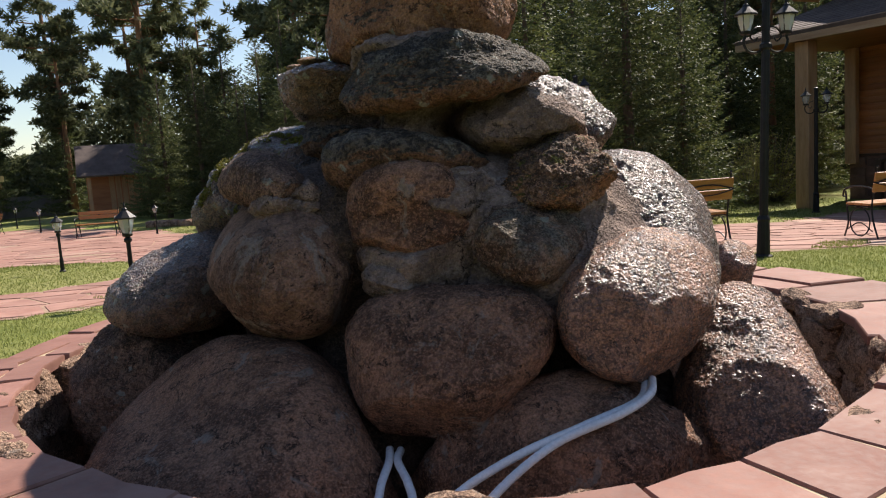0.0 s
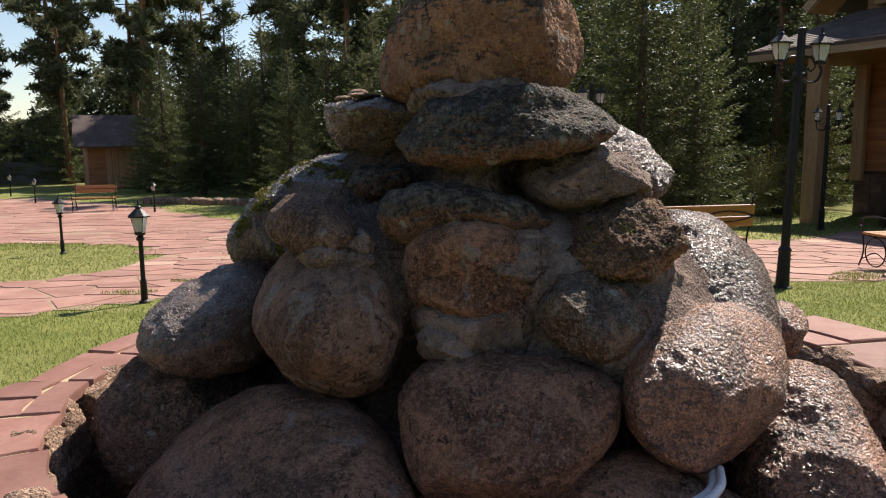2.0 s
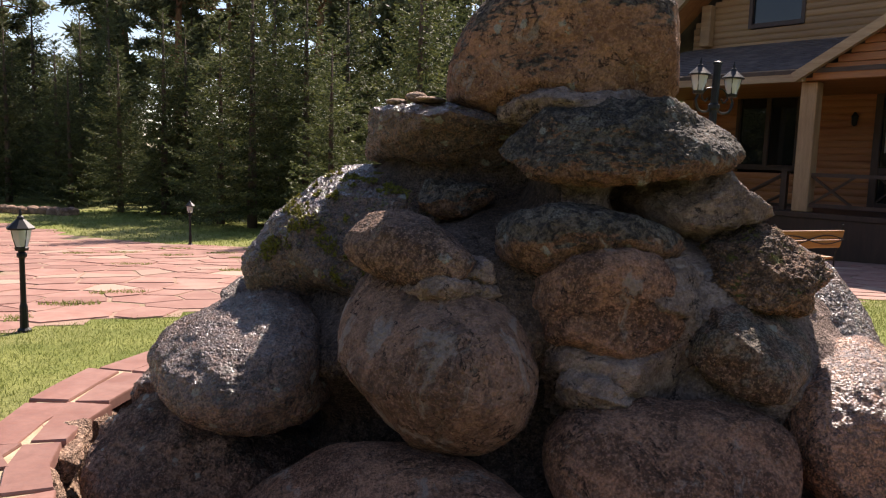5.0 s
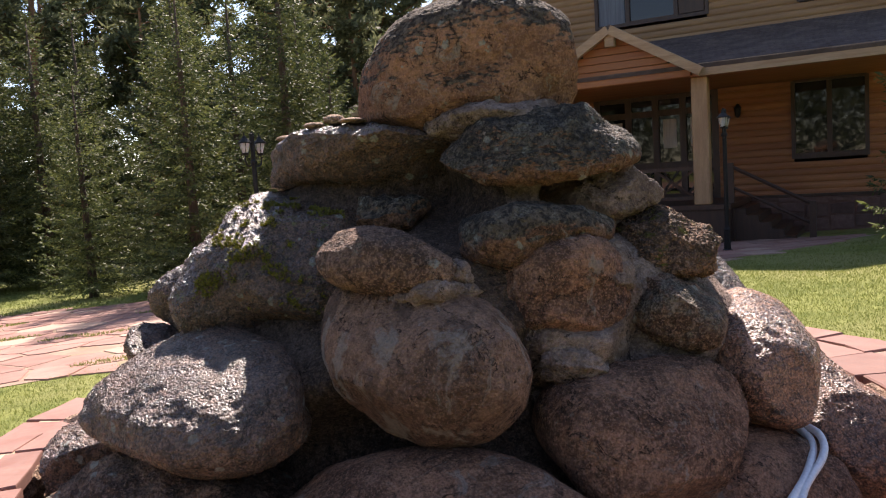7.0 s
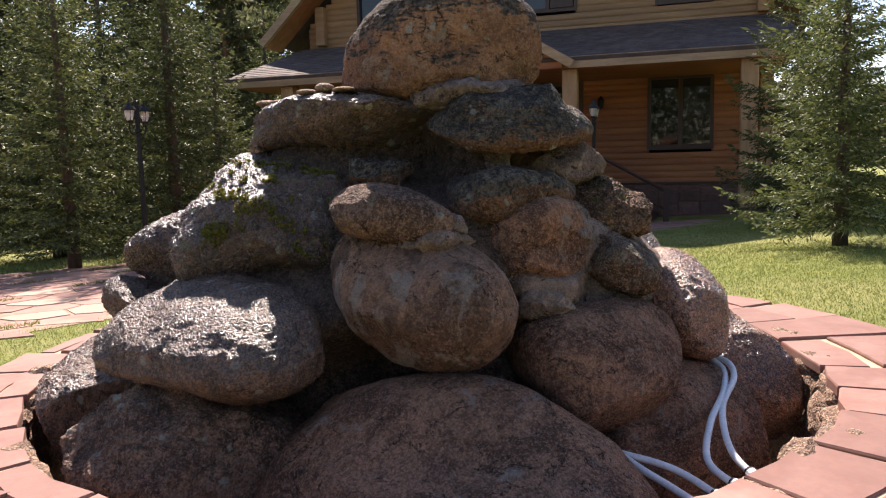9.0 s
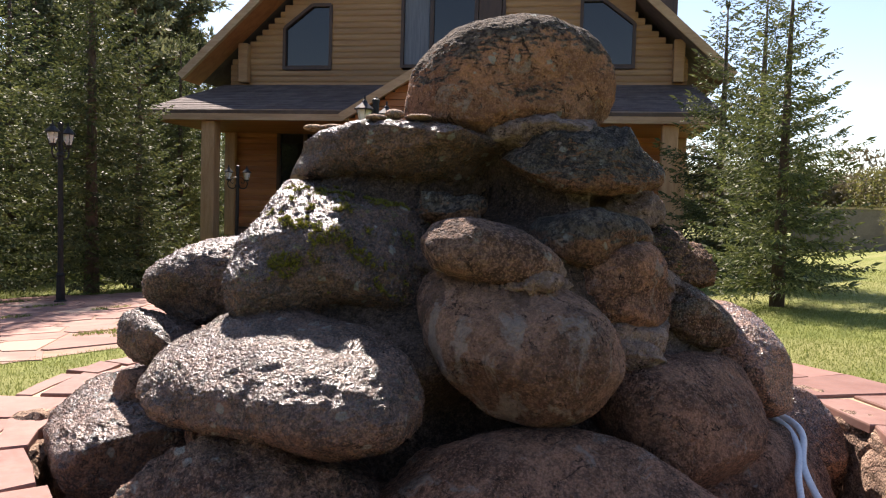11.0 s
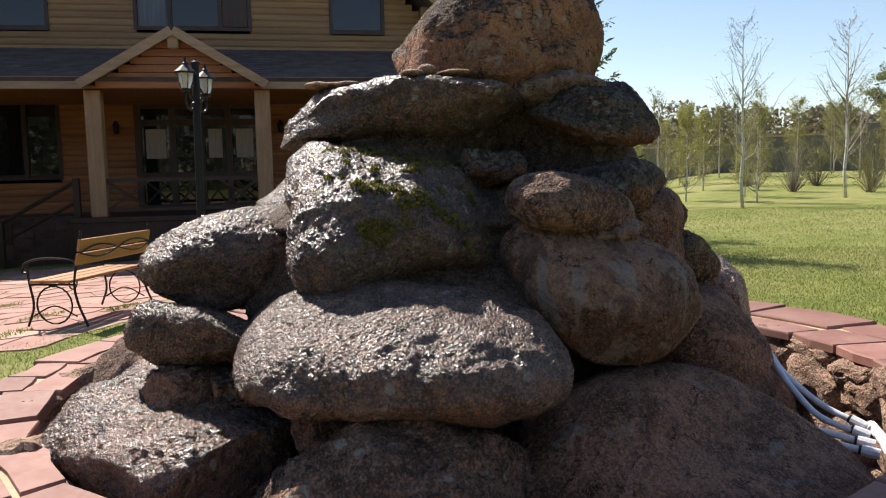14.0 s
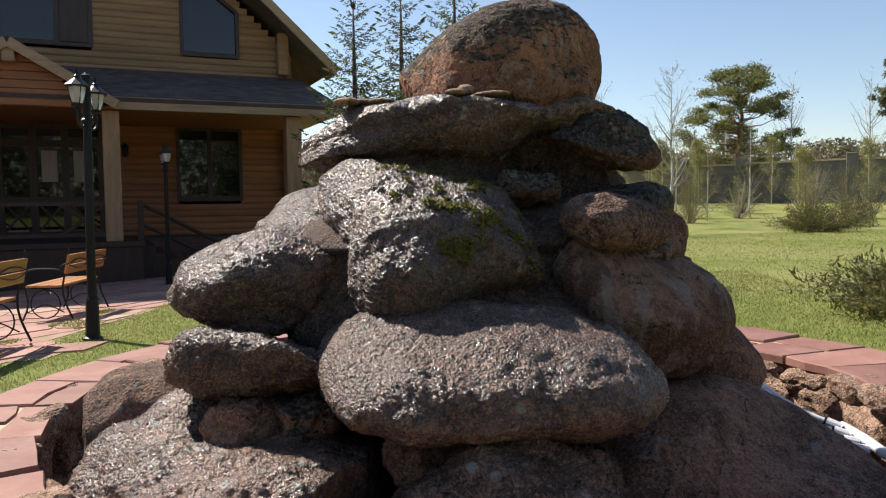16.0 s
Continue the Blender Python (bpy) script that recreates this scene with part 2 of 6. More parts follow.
SLAB = plain_mat("red_sandstone", (0.235, 0.108, 0.083), (0.31, 0.162, 0.128), 3.5, 0.72, 0.35, 0.004, kind="Object", var=0.34, spec=0.35, streak=(0.34, 0.205, 0.165))
FLAG = plain_mat("red_flagstone", (0.30, 0.152, 0.118), (0.40, 0.228, 0.182), 2.2, 0.8, 0.4, 0.005, kind="Object", var=0.28, spec=0.3, streak=(0.40, 0.25, 0.195), odd=(0.42, 0.29, 0.22))
JOINT = plain_mat("pale_joint_mortar", (0.42, 0.32, 0.19), (0.55, 0.45, 0.30), 9.0, 0.9, 0.5, 0.006)
SOIL = plain_mat("sandy_joint_soil", (0.30, 0.19, 0.135), (0.40, 0.27, 0.19), 4.0, 0.95, 0.5, 0.01, kind="Object", streak=(0.16, 0.17, 0.06))
IRON = plain_mat("black_iron", (0.007, 0.007, 0.008), (0.015, 0.015, 0.016), 12, 0.5, 0.2, 0.001, spec=0.3)
WOODBENCH = plain_mat("varnished_slat", (0.36, 0.145, 0.04), (0.50, 0.23, 0.07), 3.0, 0.4, 0.15, 0.001, stretch=(1, 12, 12), var=0.2)
WALLWOOD = plain_mat("orange_log_siding", (0.30, 0.105, 0.038), (0.43, 0.175, 0.066), 1.6, 0.55, 0.2, 0.002, stretch=(0.25, 3, 3), var=0.22)
WALLWOOD_UP = plain_mat("honey_log_siding", (0.29, 0.15, 0.062), (0.40, 0.225, 0.10), 1.6, 0.55, 0.2, 0.002, stretch=(0.25, 3, 3), var=0.18)
POSTWOOD = plain_mat("light_timber", (0.36, 0.20, 0.095), (0.50, 0.31, 0.165), 2.0, 0.6, 0.2, 0.002, stretch=(4, 4, 0.5))
BEAMWOOD = plain_mat("trim_timber", (0.34, 0.21, 0.115), (0.48, 0.33, 0.20), 2.0, 0.6, 0.2, 0.002, stretch=(0.4, 4, 4))
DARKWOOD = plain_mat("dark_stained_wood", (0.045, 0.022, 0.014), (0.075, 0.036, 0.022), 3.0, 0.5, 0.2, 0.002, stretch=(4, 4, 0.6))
SHINGLE = plain_mat("roof_shingle", (0.085, 0.062, 0.056), (0.15, 0.112, 0.098), 2.0, 0.9, 0.5, 0.01, var=0.35)
PLINTH = plain_mat("plinth_stone", (0.12, 0.062, 0.05), (0.21, 0.12, 0.10), 3.0, 0.8, 0.5, 0.012, var=0.6)
STONEBASE = plain_mat("red_stone_base", (0.13, 0.065, 0.05), (0.22, 0.12, 0.095), 2.5, 0.85, 0.5, 0.02)
PIPE = plain_mat("white_plastic_pipe", (0.72, 0.73, 0.76), (0.80, 0.81, 0.83), 8, 0.35, 0.05, 0.001)
BARK = plain_mat("spruce_bark", (0.075, 0.05, 0.035), (0.13, 0.09, 0.065), 5, 0.9, 0.6, 0.02, stretch=(4, 4, 0.8))
PINEBARK = plain_mat("pine_bark", (0.17, 0.085, 0.042), (0.30, 0.16, 0.08), 3, 0.9, 0.6, 0.02, stretch=(3, 3, 0.8))
BIRCHBARK = plain_mat("birch_bark", (0.55, 0.53, 0.49), (0.75, 0.73, 0.69), 5, 0.8, 0.3, 0.01, stretch=(1, 1, 5), streak=(0.10, 0.09, 0.08))
CONCRETE = plain_mat("wet_basin_floor", (0.075, 0.06, 0.05), (0.14, 0.115, 0.09), 2.5, 0.5, 0.5, 0.02)
FENCE = plain_mat("grey_fence_plaster", (0.15, 0.135, 0.125), (0.22, 0.20, 0.18), 1.0, 0.9, 0.3, 0.01)
SIGNBOARD = plain_mat("yellow_sign_board", (0.42, 0.33, 0.13), (0.52, 0.42, 0.18), 3, 0.7, 0.1, 0.001)


def leaf_mat(name, a, c, trans=0.25):
    m, nt, b = nodes_of(name)
    g = nt.nodes.new("ShaderNodeNewGeometry")
    oi = nt.nodes.new("ShaderNodeObjectInfo")
    col = mixed(nt, g.outputs["Random Per Island"], a, c)
    hsv = nt.nodes.new("ShaderNodeHueSaturation")
    nt.links.new(col, hsv.inputs["Color"])
    nt.links.new(math_node(nt, "ADD", math_node(nt, "MULTIPLY", oi.outputs["Random"], 0.5), 0.75), hsv.inputs["Value"])
    nt.links.new(hsv.outputs["Color"], b.inputs["Base Color"])
    b.inputs["Roughness"].default_value = 0.6
    b.inputs["Specular IOR Level"].default_value = 0.3
    t = nt.nodes.new("ShaderNodeBsdfTranslucent")
    nt.links.new(hsv.outputs["Color"], t.inputs["Color"])
    mx = nt.nodes.new("ShaderNodeMixShader")
    mx.inputs[0].default_value = trans
    out = nt.nodes["Material Output"]
    nt.links.new(b.outputs[0], mx.inputs[1])
    nt.links.new(t.outputs[0], mx.inputs[2])
    nt.links.new(mx.outputs[0], out.inputs[0])
    return m


NEEDLE = leaf_mat("spruce_needles", (0.036, 0.054, 0.020), (0.145, 0.162, 0.055), 0.32)
PINENEEDLE = leaf_mat("pine_needles", (0.075, 0.095, 0.05), (0.205, 0.215, 0.105), 0.38)
SPRINGLEAF = leaf_mat("young_leaves", (0.19, 0.20, 0.045), (0.36, 0.34, 0.10), 0.4)
BUSHLEAF = leaf_mat("bush_leaves", (0.11, 0.12, 0.035), (0.24, 0.22, 0.07), 0.35)
TWIGS = leaf_mat("bare_twigs", (0.18, 0.15, 0.12), (0.34, 0.29, 0.24), 0.05)
WOODTWIG = leaf_mat("brown_budding_twigs", (0.17, 0.14, 0.085), (0.32, 0.27, 0.16), 0.2)
FENCEPINE = leaf_mat("sunlit_pine_needles", (0.12, 0.14, 0.045), (0.27, 0.27, 0.10), 0.4)
MOSS = leaf_mat("moss_tufts", (0.07, 0.075, 0.010), (0.24, 0.215, 0.03), 0.2)
BLADE = leaf_mat("grass_blades", (0.125, 0.16, 0.036), (0.262, 0.282, 0.084), 0.4)

GRASS, gnt, gb = nodes_of("lawn")
gp = world_pos(gnt)
g1, g2, g3 = noise_node(gnt, gp, 0.25, 4, 0.6), noise_node(gnt, gp, 2.2, 6, 0.7), noise_node(gnt, gp, 38, 5, 0.7)
gc = mixed(gnt, step_node(gnt, g2, 0.35, 0.65), (0.14, 0.172, 0.036), (0.235, 0.255, 0.068))
gc = mixed(gnt, step_node(gnt, g1, 0.42, 0.60, 0, 0.85), gc, (0.27, 0.265, 0.095))
gc = mixed(gnt, step_node(gnt, g3, 0.34, 0.54, 0.5, 0.0), gc, (0.08, 0.09, 0.02))
gnt.links.new(gc, gb.inputs["Base Color"])
gb.inputs["Roughness"].default_value = 0.9
gb.inputs["Specular IOR Level"].default_value = 0.2
gnt.links.new(bump_node(gnt, g3, 0.8, 0.03), gb.inputs["Normal"])

PANE, pnt, pb = nodes_of("window_glass")
pb.inputs["Base Color"].default_value = (0.010, 0.012, 0.014, 1)
pb.inputs["Roughness"].default_value = 0.03
pb.inputs["Specular IOR Level"].default_value = 0.55
LAMPGLASS, lnt, lb = nodes_of("clear_lamp_glass")
lb.inputs["Base Color"].default_value = (0.85, 0.87, 0.85, 1)
lb.inputs["Roughness"].default_value = 0.15
lb.inputs["Transmission Weight"].default_value = 0.55
BLIND = plain_mat("dim_grey_blind", (0.10, 0.11, 0.13), (0.16, 0.17, 0.20), 3, 0.5, 0.2, 0.01, stretch=(9, 1, 0.4))
CURTAIN = plain_mat("pale_curtain", (0.42, 0.36, 0.33), (0.55, 0.48, 0.44), 3, 0.9, 0.2, 0.01, stretch=(9, 1, 0.4))


# ---- building blocks ----
def mesh_from(name, verts, faces, mat, smooth=False):
    me = bpy.data.meshes.new(name)
    me.from_pydata(verts, [], faces)
    me.materials.append(mat)
    if smooth:
        me.polygons.foreach_set("use_smooth", [True] * len(me.polygons))
    me.update()
    return me


def bm_mesh(name, bm, mat, smooth=False):
    bmesh.ops.recalc_face_normals(bm, faces=bm.faces)
    me = bpy.data.meshes.new(name)
    bm.to_mesh(me)
    bm.free()
    me.materials.append(mat)
    if smooth:
        me.polygons.foreach_set("use_smooth", [True] * len(me.polygons))
    return me


def part(name, data, mat, parent, label="", at=None, smooth=False):
    """A mesh object under a thing or a part; data is a bmesh or a mesh."""
    if isinstance(data, bmesh.types.BMesh):
        data = bm_mesh(name, data, mat, smooth)
    ob = new(name, data)
    ob.parent = parent
    if at is not None:
        ob.matrix_local = at
    return tagged(ob, label) if label else ob


def thing(name, label, category, m=None, group="", kind=""):
    ob = new(name)
    ob.empty_display_size = 0.2
    if m is not None:
        ob.matrix_world = m
    return tagged(ob, label, category, group, kind)


def add_box(bm, x0, x1, y0, y1, z0, z1, bevel=0.0):
    r = bmesh.ops.create_cube(bm, size=1.0)
    vs = r["verts"]
    bmesh.ops.scale(bm, vec=(x1 - x0, y1 - y0, z1 - z0), verts=vs)
    bmesh.ops.translate(bm, vec=((x0 + x1) / 2, (y0 + y1) / 2, (z0 + z1) / 2), verts=vs)
    if bevel:
        es = list({e for v in vs for e in v.link_edges})
        bmesh.ops.bevel(bm, geom=es, offset=bevel, segments=1, affect="EDGES", profile=0.5)


def box(x0, x1, y0, y1, z0, z1, bevel=0.0):
    bm = bmesh.new()
    add_box(bm, x0, x1, y0, y1, z0, z1, bevel)
    return bm


def add_lathe(bm, profile, sides=12, centre=(0, 0)):
    rings = []
    for r, z in profile:
        rings.append([bm.verts.new((centre[0] + r * math.cos(2 * math.pi * i / sides), centre[1] + r * math.sin(2 * math.pi * i / sides), z)) for i in range(sides)])
    for a, b in zip(rings, rings[1:]):
        for i in range(sides):
            bm.faces.new((a[i], a[(i + 1) % sides], b[(i + 1) % sides], b[i]))
    bm.faces.new(rings[0][::-1])
    bm.faces.new(rings[-1])


def lathe(profile, sides=12):
    bm = bmesh.new()
    add_lathe(bm, profile, sides)
    return bm


def add_tube(bm, pts, radius, sides=8, taper=1.0):
    pts = [Vector(p) for p in pts]
    rings = []
    side = None
    for i, p in enumerate(pts):
        d = (pts[min(i + 1, len(pts) - 1)] - pts[max(i - 1, 0)]).normalized()
        if side is None:
            side = d.orthogonal().normalized()
        side = (side - d * side.dot(d)).normalized()
        up = d.cross(side)
        r = radius * (1 + (taper - 1) * i / (len(pts) - 1))
        rings.append([bm.verts.new(p + (side * math.cos(2 * math.pi * k / sides) + up * math.sin(2 * math.pi * k / sides)) * r) for k in range(sides)])
    for a, b in zip(rings, rings[1:]):
        for k in range(sides):
            bm.faces.new((a[k], a[(k + 1) % sides], b[(k + 1) % sides], b[k]))
    bm.faces.new(rings[0][::-1])
    bm.faces.new(rings[-1])


def tube(pts, radius, sides=8, taper=1.0):
    bm = bmesh.new()
    add_tube(bm, pts, radius, sides, taper)
    return bm


def spline(pts, n=8):
    """Points along a smooth curve through pts."""
    p = [Vector(q) for q in pts]
    p = [p[0] * 2 - p[1]] + p + [p[-1] * 2 - p[-2]]
    out = []
    for i in range(1, len(p) - 2):
        for k in range(n):
            t = k / n
            a, b, c, d = p[i - 1], p[i], p[i + 1], p[i + 2]
            out.append(0.5 * (2 * b + (c - a) * t + (2 * a - 5 * b + 4 * c - d) * t * t + (3 * b - a - 3 * c + d) * t ** 3))
    return out + [p[-2]]


def prism(poly, z0, z1, bm=None):
    """A flat stone: poly is a list of (x, y); the top edge is slightly drawn in."""
    own = bm is None
    bm = bmesh.new() if own else bm
    cx, cy = sum(p[0] for p in poly) / len(poly), sum(p[1] for p in poly) / len(poly)
    lo = [bm.verts.new((x, y, z0)) for x, y in poly]
    hi = [bm.verts.new((x, y, z1 - 0.008)) for x, y in poly]
    tp = [bm.verts.new((x + (cx - x) * 0.025, y + (cy - y) * 0.025, z1)) for x, y in poly]
    n = len(poly)
    for i in range(n):
        j = (i + 1) % n
        bm.faces.new((lo[i], lo[j], hi[j], hi[i]))
        bm.faces.new((hi[i], hi[j], tp[j], tp[i]))
    bm.faces.new(tp)
    bm.faces.new(lo[::-1])
    return bm


# ---- ground ----
def ground_z(x, y):
    z = float(np.interp(y, (-80, -30, -3, 2, 5.5, 8, 20, 40, 400), (1.6, 0.9, 0.30, 0.22, 0.13, 0.0, -0.62, -0.75, -2.0)))
    z += 0.036 * min(45.0, max(0.0, x - 22)) * min(1.0, max(0.0, (8 - y) / 8))
    return z - 0.018 * max(0.0, min(x, 40) - 3) * min(1.0, max(0.0, (y - 2) / 8))


CX, CY, R_IN, CAP_Z = -0.02, 4.06, 2.1, 0.36


def r_out(a):
    """The coping's outer edge at the angle a: a circle set a little off the inner one."""
    ex, ey, er = 0.14, -0.11, 2.62
    k = ex * math.cos(a) + ey * math.sin(a)
    return k + math.sqrt(max(0.0, k * k + er * er - ex * ex - ey * ey))


def axis(vals):
    out = []
    for a, b, n in vals:
        out += [a + (b - a) * i / n for i in range(n)]
    return out + [vals[-1][1]]


gx = axis([(-600, -60, 8), (-60, -8, 26), (-8, 10, 60), (10, 60, 25), (60, 600, 8)])
gy = axis([(-300, -30, 5), (-30, -3, 14), (-3, 22, 84), (22, 62, 20), (62, 700, 8)])
gv, gf = [], []
for y in gy:
    for x in gx:
        d = math.hypot(x - CX, y - CY)
        z = ground_z(x, y)
        if d < r_out(math.atan2(y - CY, x - CX)) - 0.14:
            z = -0.45
        gv.append((x, y, z))
W_ = len(gx)
for j in range(len(gy) - 1):
    for i in range(W_ - 1):
        a = j * W_ + i
        gf.append((a, a + 1, a + W_ + 1, a + W_))
ground = new("ground", mesh_from("ground", gv, gf, GRASS, True))
tagged(ground, "sunlit short green lawn sloping gently away from the fountain", "lawn", kind="structure")


# ---- the rock fountain ----
fountain = thing("rock_fountain", "pyramid of mortared granite boulders rising from a round basin", "fountain", pose(CX, CY, -0.45))


def waves(q):
    x, y, z = q[:, 0], q[:, 1], q[:, 2]
    return np.stack([x * y, y * z, x * z, x * x - y * y, 3 * z * z - 1, x * (x * x - 3 * y * y), y * (3 * x * x - y * y), z * (x * x - y * y), 2 * x * y * z, x * (5 * z * z - 1), y * (5 * z * z - 1), z * (5 * z * z - 3)], 1)


BALLS = {}
for level in (3, 4, 5, 6, 7):
    bm = bmesh.new()
    bmesh.ops.create_icosphere(bm, subdivisions=level, radius=1.0)
    bm.verts.ensure_lookup_table()
    BALLS[level] = (np.array([v.co[:] for v in bm.verts]), [tuple(v.index for v in f.verts) for f in bm.faces])
    bm.free()


def boulder(name, centre, axes, turn, coefs, mat, label="", rough=1.0, level=6, seed=0.0, parent=None, square=1.0, facets=14):
    """A rounded stone: an ellipsoid swollen by a few broad waves, then weathered by noise."""
    q, faces = BALLS[level]
    r = np.ones(len(q))
    if len(coefs):
        r = r + waves(q) @ np.array(coefs)
    if square != 1.0:
        r = r * (np.abs(q) ** (2 / square)).sum(1) ** (-square / 2)
    if level > 4 and facets:
        fr = random.Random(int(seed * 13) + 5)
        r = r * 1.025
        for _ in range(facets):
            n = Vector((fr.gauss(0, 1), fr.gauss(0, 1), fr.gauss(0, 0.8))).normalized()
            lim = fr.uniform(0.84, 0.97) if facets > 8 else fr.uniform(0.92, 0.99)
            reach_n = (q @ np.array(n)) * r
            over = np.maximum(0.0, reach_n - lim)
            r = r * (1 - 0.85 * over / np.maximum(reach_n, 1e-3))
    m = np.array(Euler(turn).to_matrix())
    p = (q * r[:, None] * np.array(axes)) @ m.T
    nrm = (q / np.array(axes)) @ m.T
    nrm /= np.linalg.norm(nrm, axis=1)[:, None]
    size = float(np.cbrt(np.prod(axes)))
    off = Vector((seed * 7.3, seed * 3.1, seed * 5.7))
    d = np.empty(len(p))
    for i in range(len(p)):
        v = Vector(p[i]) + off
        a = noise.noise(v * (1.9 / size)) * 0.035 * size + noise.noise(v * (4.3 / size) + Vector((3, 8, 1))) * 0.020 * size
        b = noise.fractal(v * 6.5, 0.9, 2.0, 3) * 0.013
        c = noise.fractal(v * 30.0, 0.6, 2.1, 3) * 0.0030
        k = abs(noise.noise(v * 3.1 + Vector((9, 2, 5))))
        crease = -0.014 * max(0.0, 1 - k / 0.045) * max(0.0, noise.noise(v * 2.0 + Vector((1, 7, 4))))
        if level == 7:
            # chipped plates and shallow hollows
            s = noise.noise(Vector((v.x * 5.0, v.y * 5.0, v.z * 9.0))) * 3.0
            crease += 0.0045 * (math.floor(s) + min(1.0, max(0.0, (s - math.floor(s) - 0.5) * 4 + 0.5)) - s) * min(1.0, rough)
            c += (0.0050 * abs(noise.noise(v * 46.0)) + 0.0065 * abs(noise.noise(v * 85.0 + off)) - 0.0025) * min(1.25, rough)
        d[i] = (a + b + c + crease) * rough
    p = p + nrm * d[:, None] + np.array(centre)
    me = mesh_from(name, p.tolist(), faces, mat, level > 3)
    ob = part(name, me, mat, parent or fountain, label)
    ob.matrix_parent_inverse = (parent or fountain).matrix_world.inverted()
    return ob


boulder("boulder", (-0.031, 3.908, 1.978), (0.42, 0.54, 0.329), (-0.105, 0.085, 0.416),
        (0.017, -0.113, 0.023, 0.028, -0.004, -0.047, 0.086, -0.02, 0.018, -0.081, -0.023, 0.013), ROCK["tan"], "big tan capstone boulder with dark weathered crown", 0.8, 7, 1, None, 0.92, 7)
boulder("boulder", (0.035, 3.463, 1.662), (0.385, 0.335, 0.160), (0.099, -0.116, 0.064),
        (-0.008, -0.064, -0.099, 0.112, -0.004, 0.026, 0.074, 0.005, 0.058, -0.012, 0.023, 0.169), ROCK["lichen"], "dark lichen-spotted slab under the capstone", 1.15, 7, 2, None, 0.78, 8)
boulder("boulder", (-0.398, 4.318, 1.639), (0.489, 0.619, 0.137), (-0.149, 0.183, -0.045),
        (-0.054, -0.097, 0.18, -0.068, 0.14, -0.001, -0.063, -0.023, -0.085, 0.063, 0.082, -0.077), ROCK["moss"], "flat dark ledge slab with wet top", 1.1, 7, 3, None, 0.85, 12)
boulder("boulder", (0.515, 4.11, 1.445), (0.44, 0.40, 0.26), (0.054, 0.236, -0.218),
        (-0.004, 0.045, 0.022, -0.036, -0.013, 0.009, -0.023, 0.049, 0.061, -0.064, 0.022, 0.023), ROCK["wet_grey"], "wet glistening grey boulder on the far slope", 1.2, 7, 4, None, 0.9, 12)
boulder("boulder", (-0.137, 3.346, 1.275), (0.348, 0.263, 0.141), (-0.121, 0.12, 0.204),
        (0.079, -0.02, 0.047, 0.012, -0.052, -0.058, 0.025, -0.026, -0.041, -0.099, 0.007, -0.012), ROCK["lichen"], "brown overhanging stone with dark lichen rim", 1.2, 6, 5, None, 0.9, 7)
boulder("boulder", (0.510, 3.270, 1.200), (0.255, 0.325, 0.120), (0.32, -0.033, -0.191),
        (0.029, -0.144, 0.015, -0.069, 0.025, -0.047, -0.154, -0.075, 0.072, 0.046, 0.063, 0.008), ROCK["mossy"], "flat rough stone covered in lichen and moss", 1.7, 7, 6, None, 0.9, 12)
boulder("boulder", (0.809, 3.654, 0.818), (0.49, 0.509, 0.468), (0.015, -0.004, 0.038),
        (0.046, -0.006, 0.037, -0.014, -0.135, -0.004, 0.089, 0.016, 0.052, 0.025, -0.029, 0.095), ROCK["wet_grey"], "large wet shining boulder", 0.75, 7, 7, None, 0.9, 12)
boulder("boulder", (-0.79, 3.449, 1.24), (0.155, 0.277, 0.128), (0.203, -0.016, 0.611),
        (-0.038, -0.05, 0.011, 0.003, -0.023, 0.005, 0.052, -0.037, 0.116, -0.031, 0.012, 0.023), ROCK["grey"], "small oval grey stone resting on a round boulder", 0.9, 6, 8, None, 1.0, 6)
boulder("boulder", (-0.705, 3.321, 0.887), (0.301, 0.422, 0.268), (0.363, -0.189, 0.335),
        (0.017, 0.125, 0.176, 0.016, -0.023, -0.019, -0.007, -0.104, 0.195, 0.006, -0.062, -0.029), ROCK["streaked"], "round brown boulder with pale mortar streaks", 0.55, 7, 9, None, 1.0, 5)
boulder("boulder", (-0.116, 3.235, 1.085), (0.28, 0.289, 0.194), (0.181, 0.009, -0.083),
        (0.04, 0.029, 0.001, 0.009, 0.023, -0.058, -0.076, 0.078, -0.003, -0.041, -0.125, 0.047), ROCK["brown"], "pitted brown stone set in mortar", 1.2, 6, 10, None, 1.0, 6)
boulder("boulder", (0.350, 3.06, 0.925), (0.222, 0.255, 0.165), (0.14, 0.158, -0.32),
        (0.163, -0.053, -0.092, -0.052, -0.008, -0.01, -0.035, 0.193, 0.165, -0.012, 0.076, -0.037), ROCK["green"], "stone with grey-green lichen patches", 1.2, 6, 11, None, 1.0, 12)
boulder("boulder", (0.769, 2.982, 0.691), (0.266, 0.411, 0.262), (0.247, 0.002, -0.615),
        (-0.046, -0.049, -0.005, -0.058, -0.07, 0.033, -0.003, -0.007, 0.178, -0.008, -0.02, 0.052), ROCK["wet"], "round wet brown boulder shining in the sun", 0.7, 7, 12, None, 0.95, 8)
boulder("boulder", (-0.009, 2.982, 0.504), (0.413, 0.359, 0.31), (0.065, -0.233, -0.035),
        (0.024, -0.126, -0.013, -0.134, -0.043, 0.016, -0.078, 0.326, -0.18, -0.087, 0.014, 0.012), ROCK["brown"], "large smooth brown boulder tapering downward", 0.6, 7, 13, None, 1.0, 4)
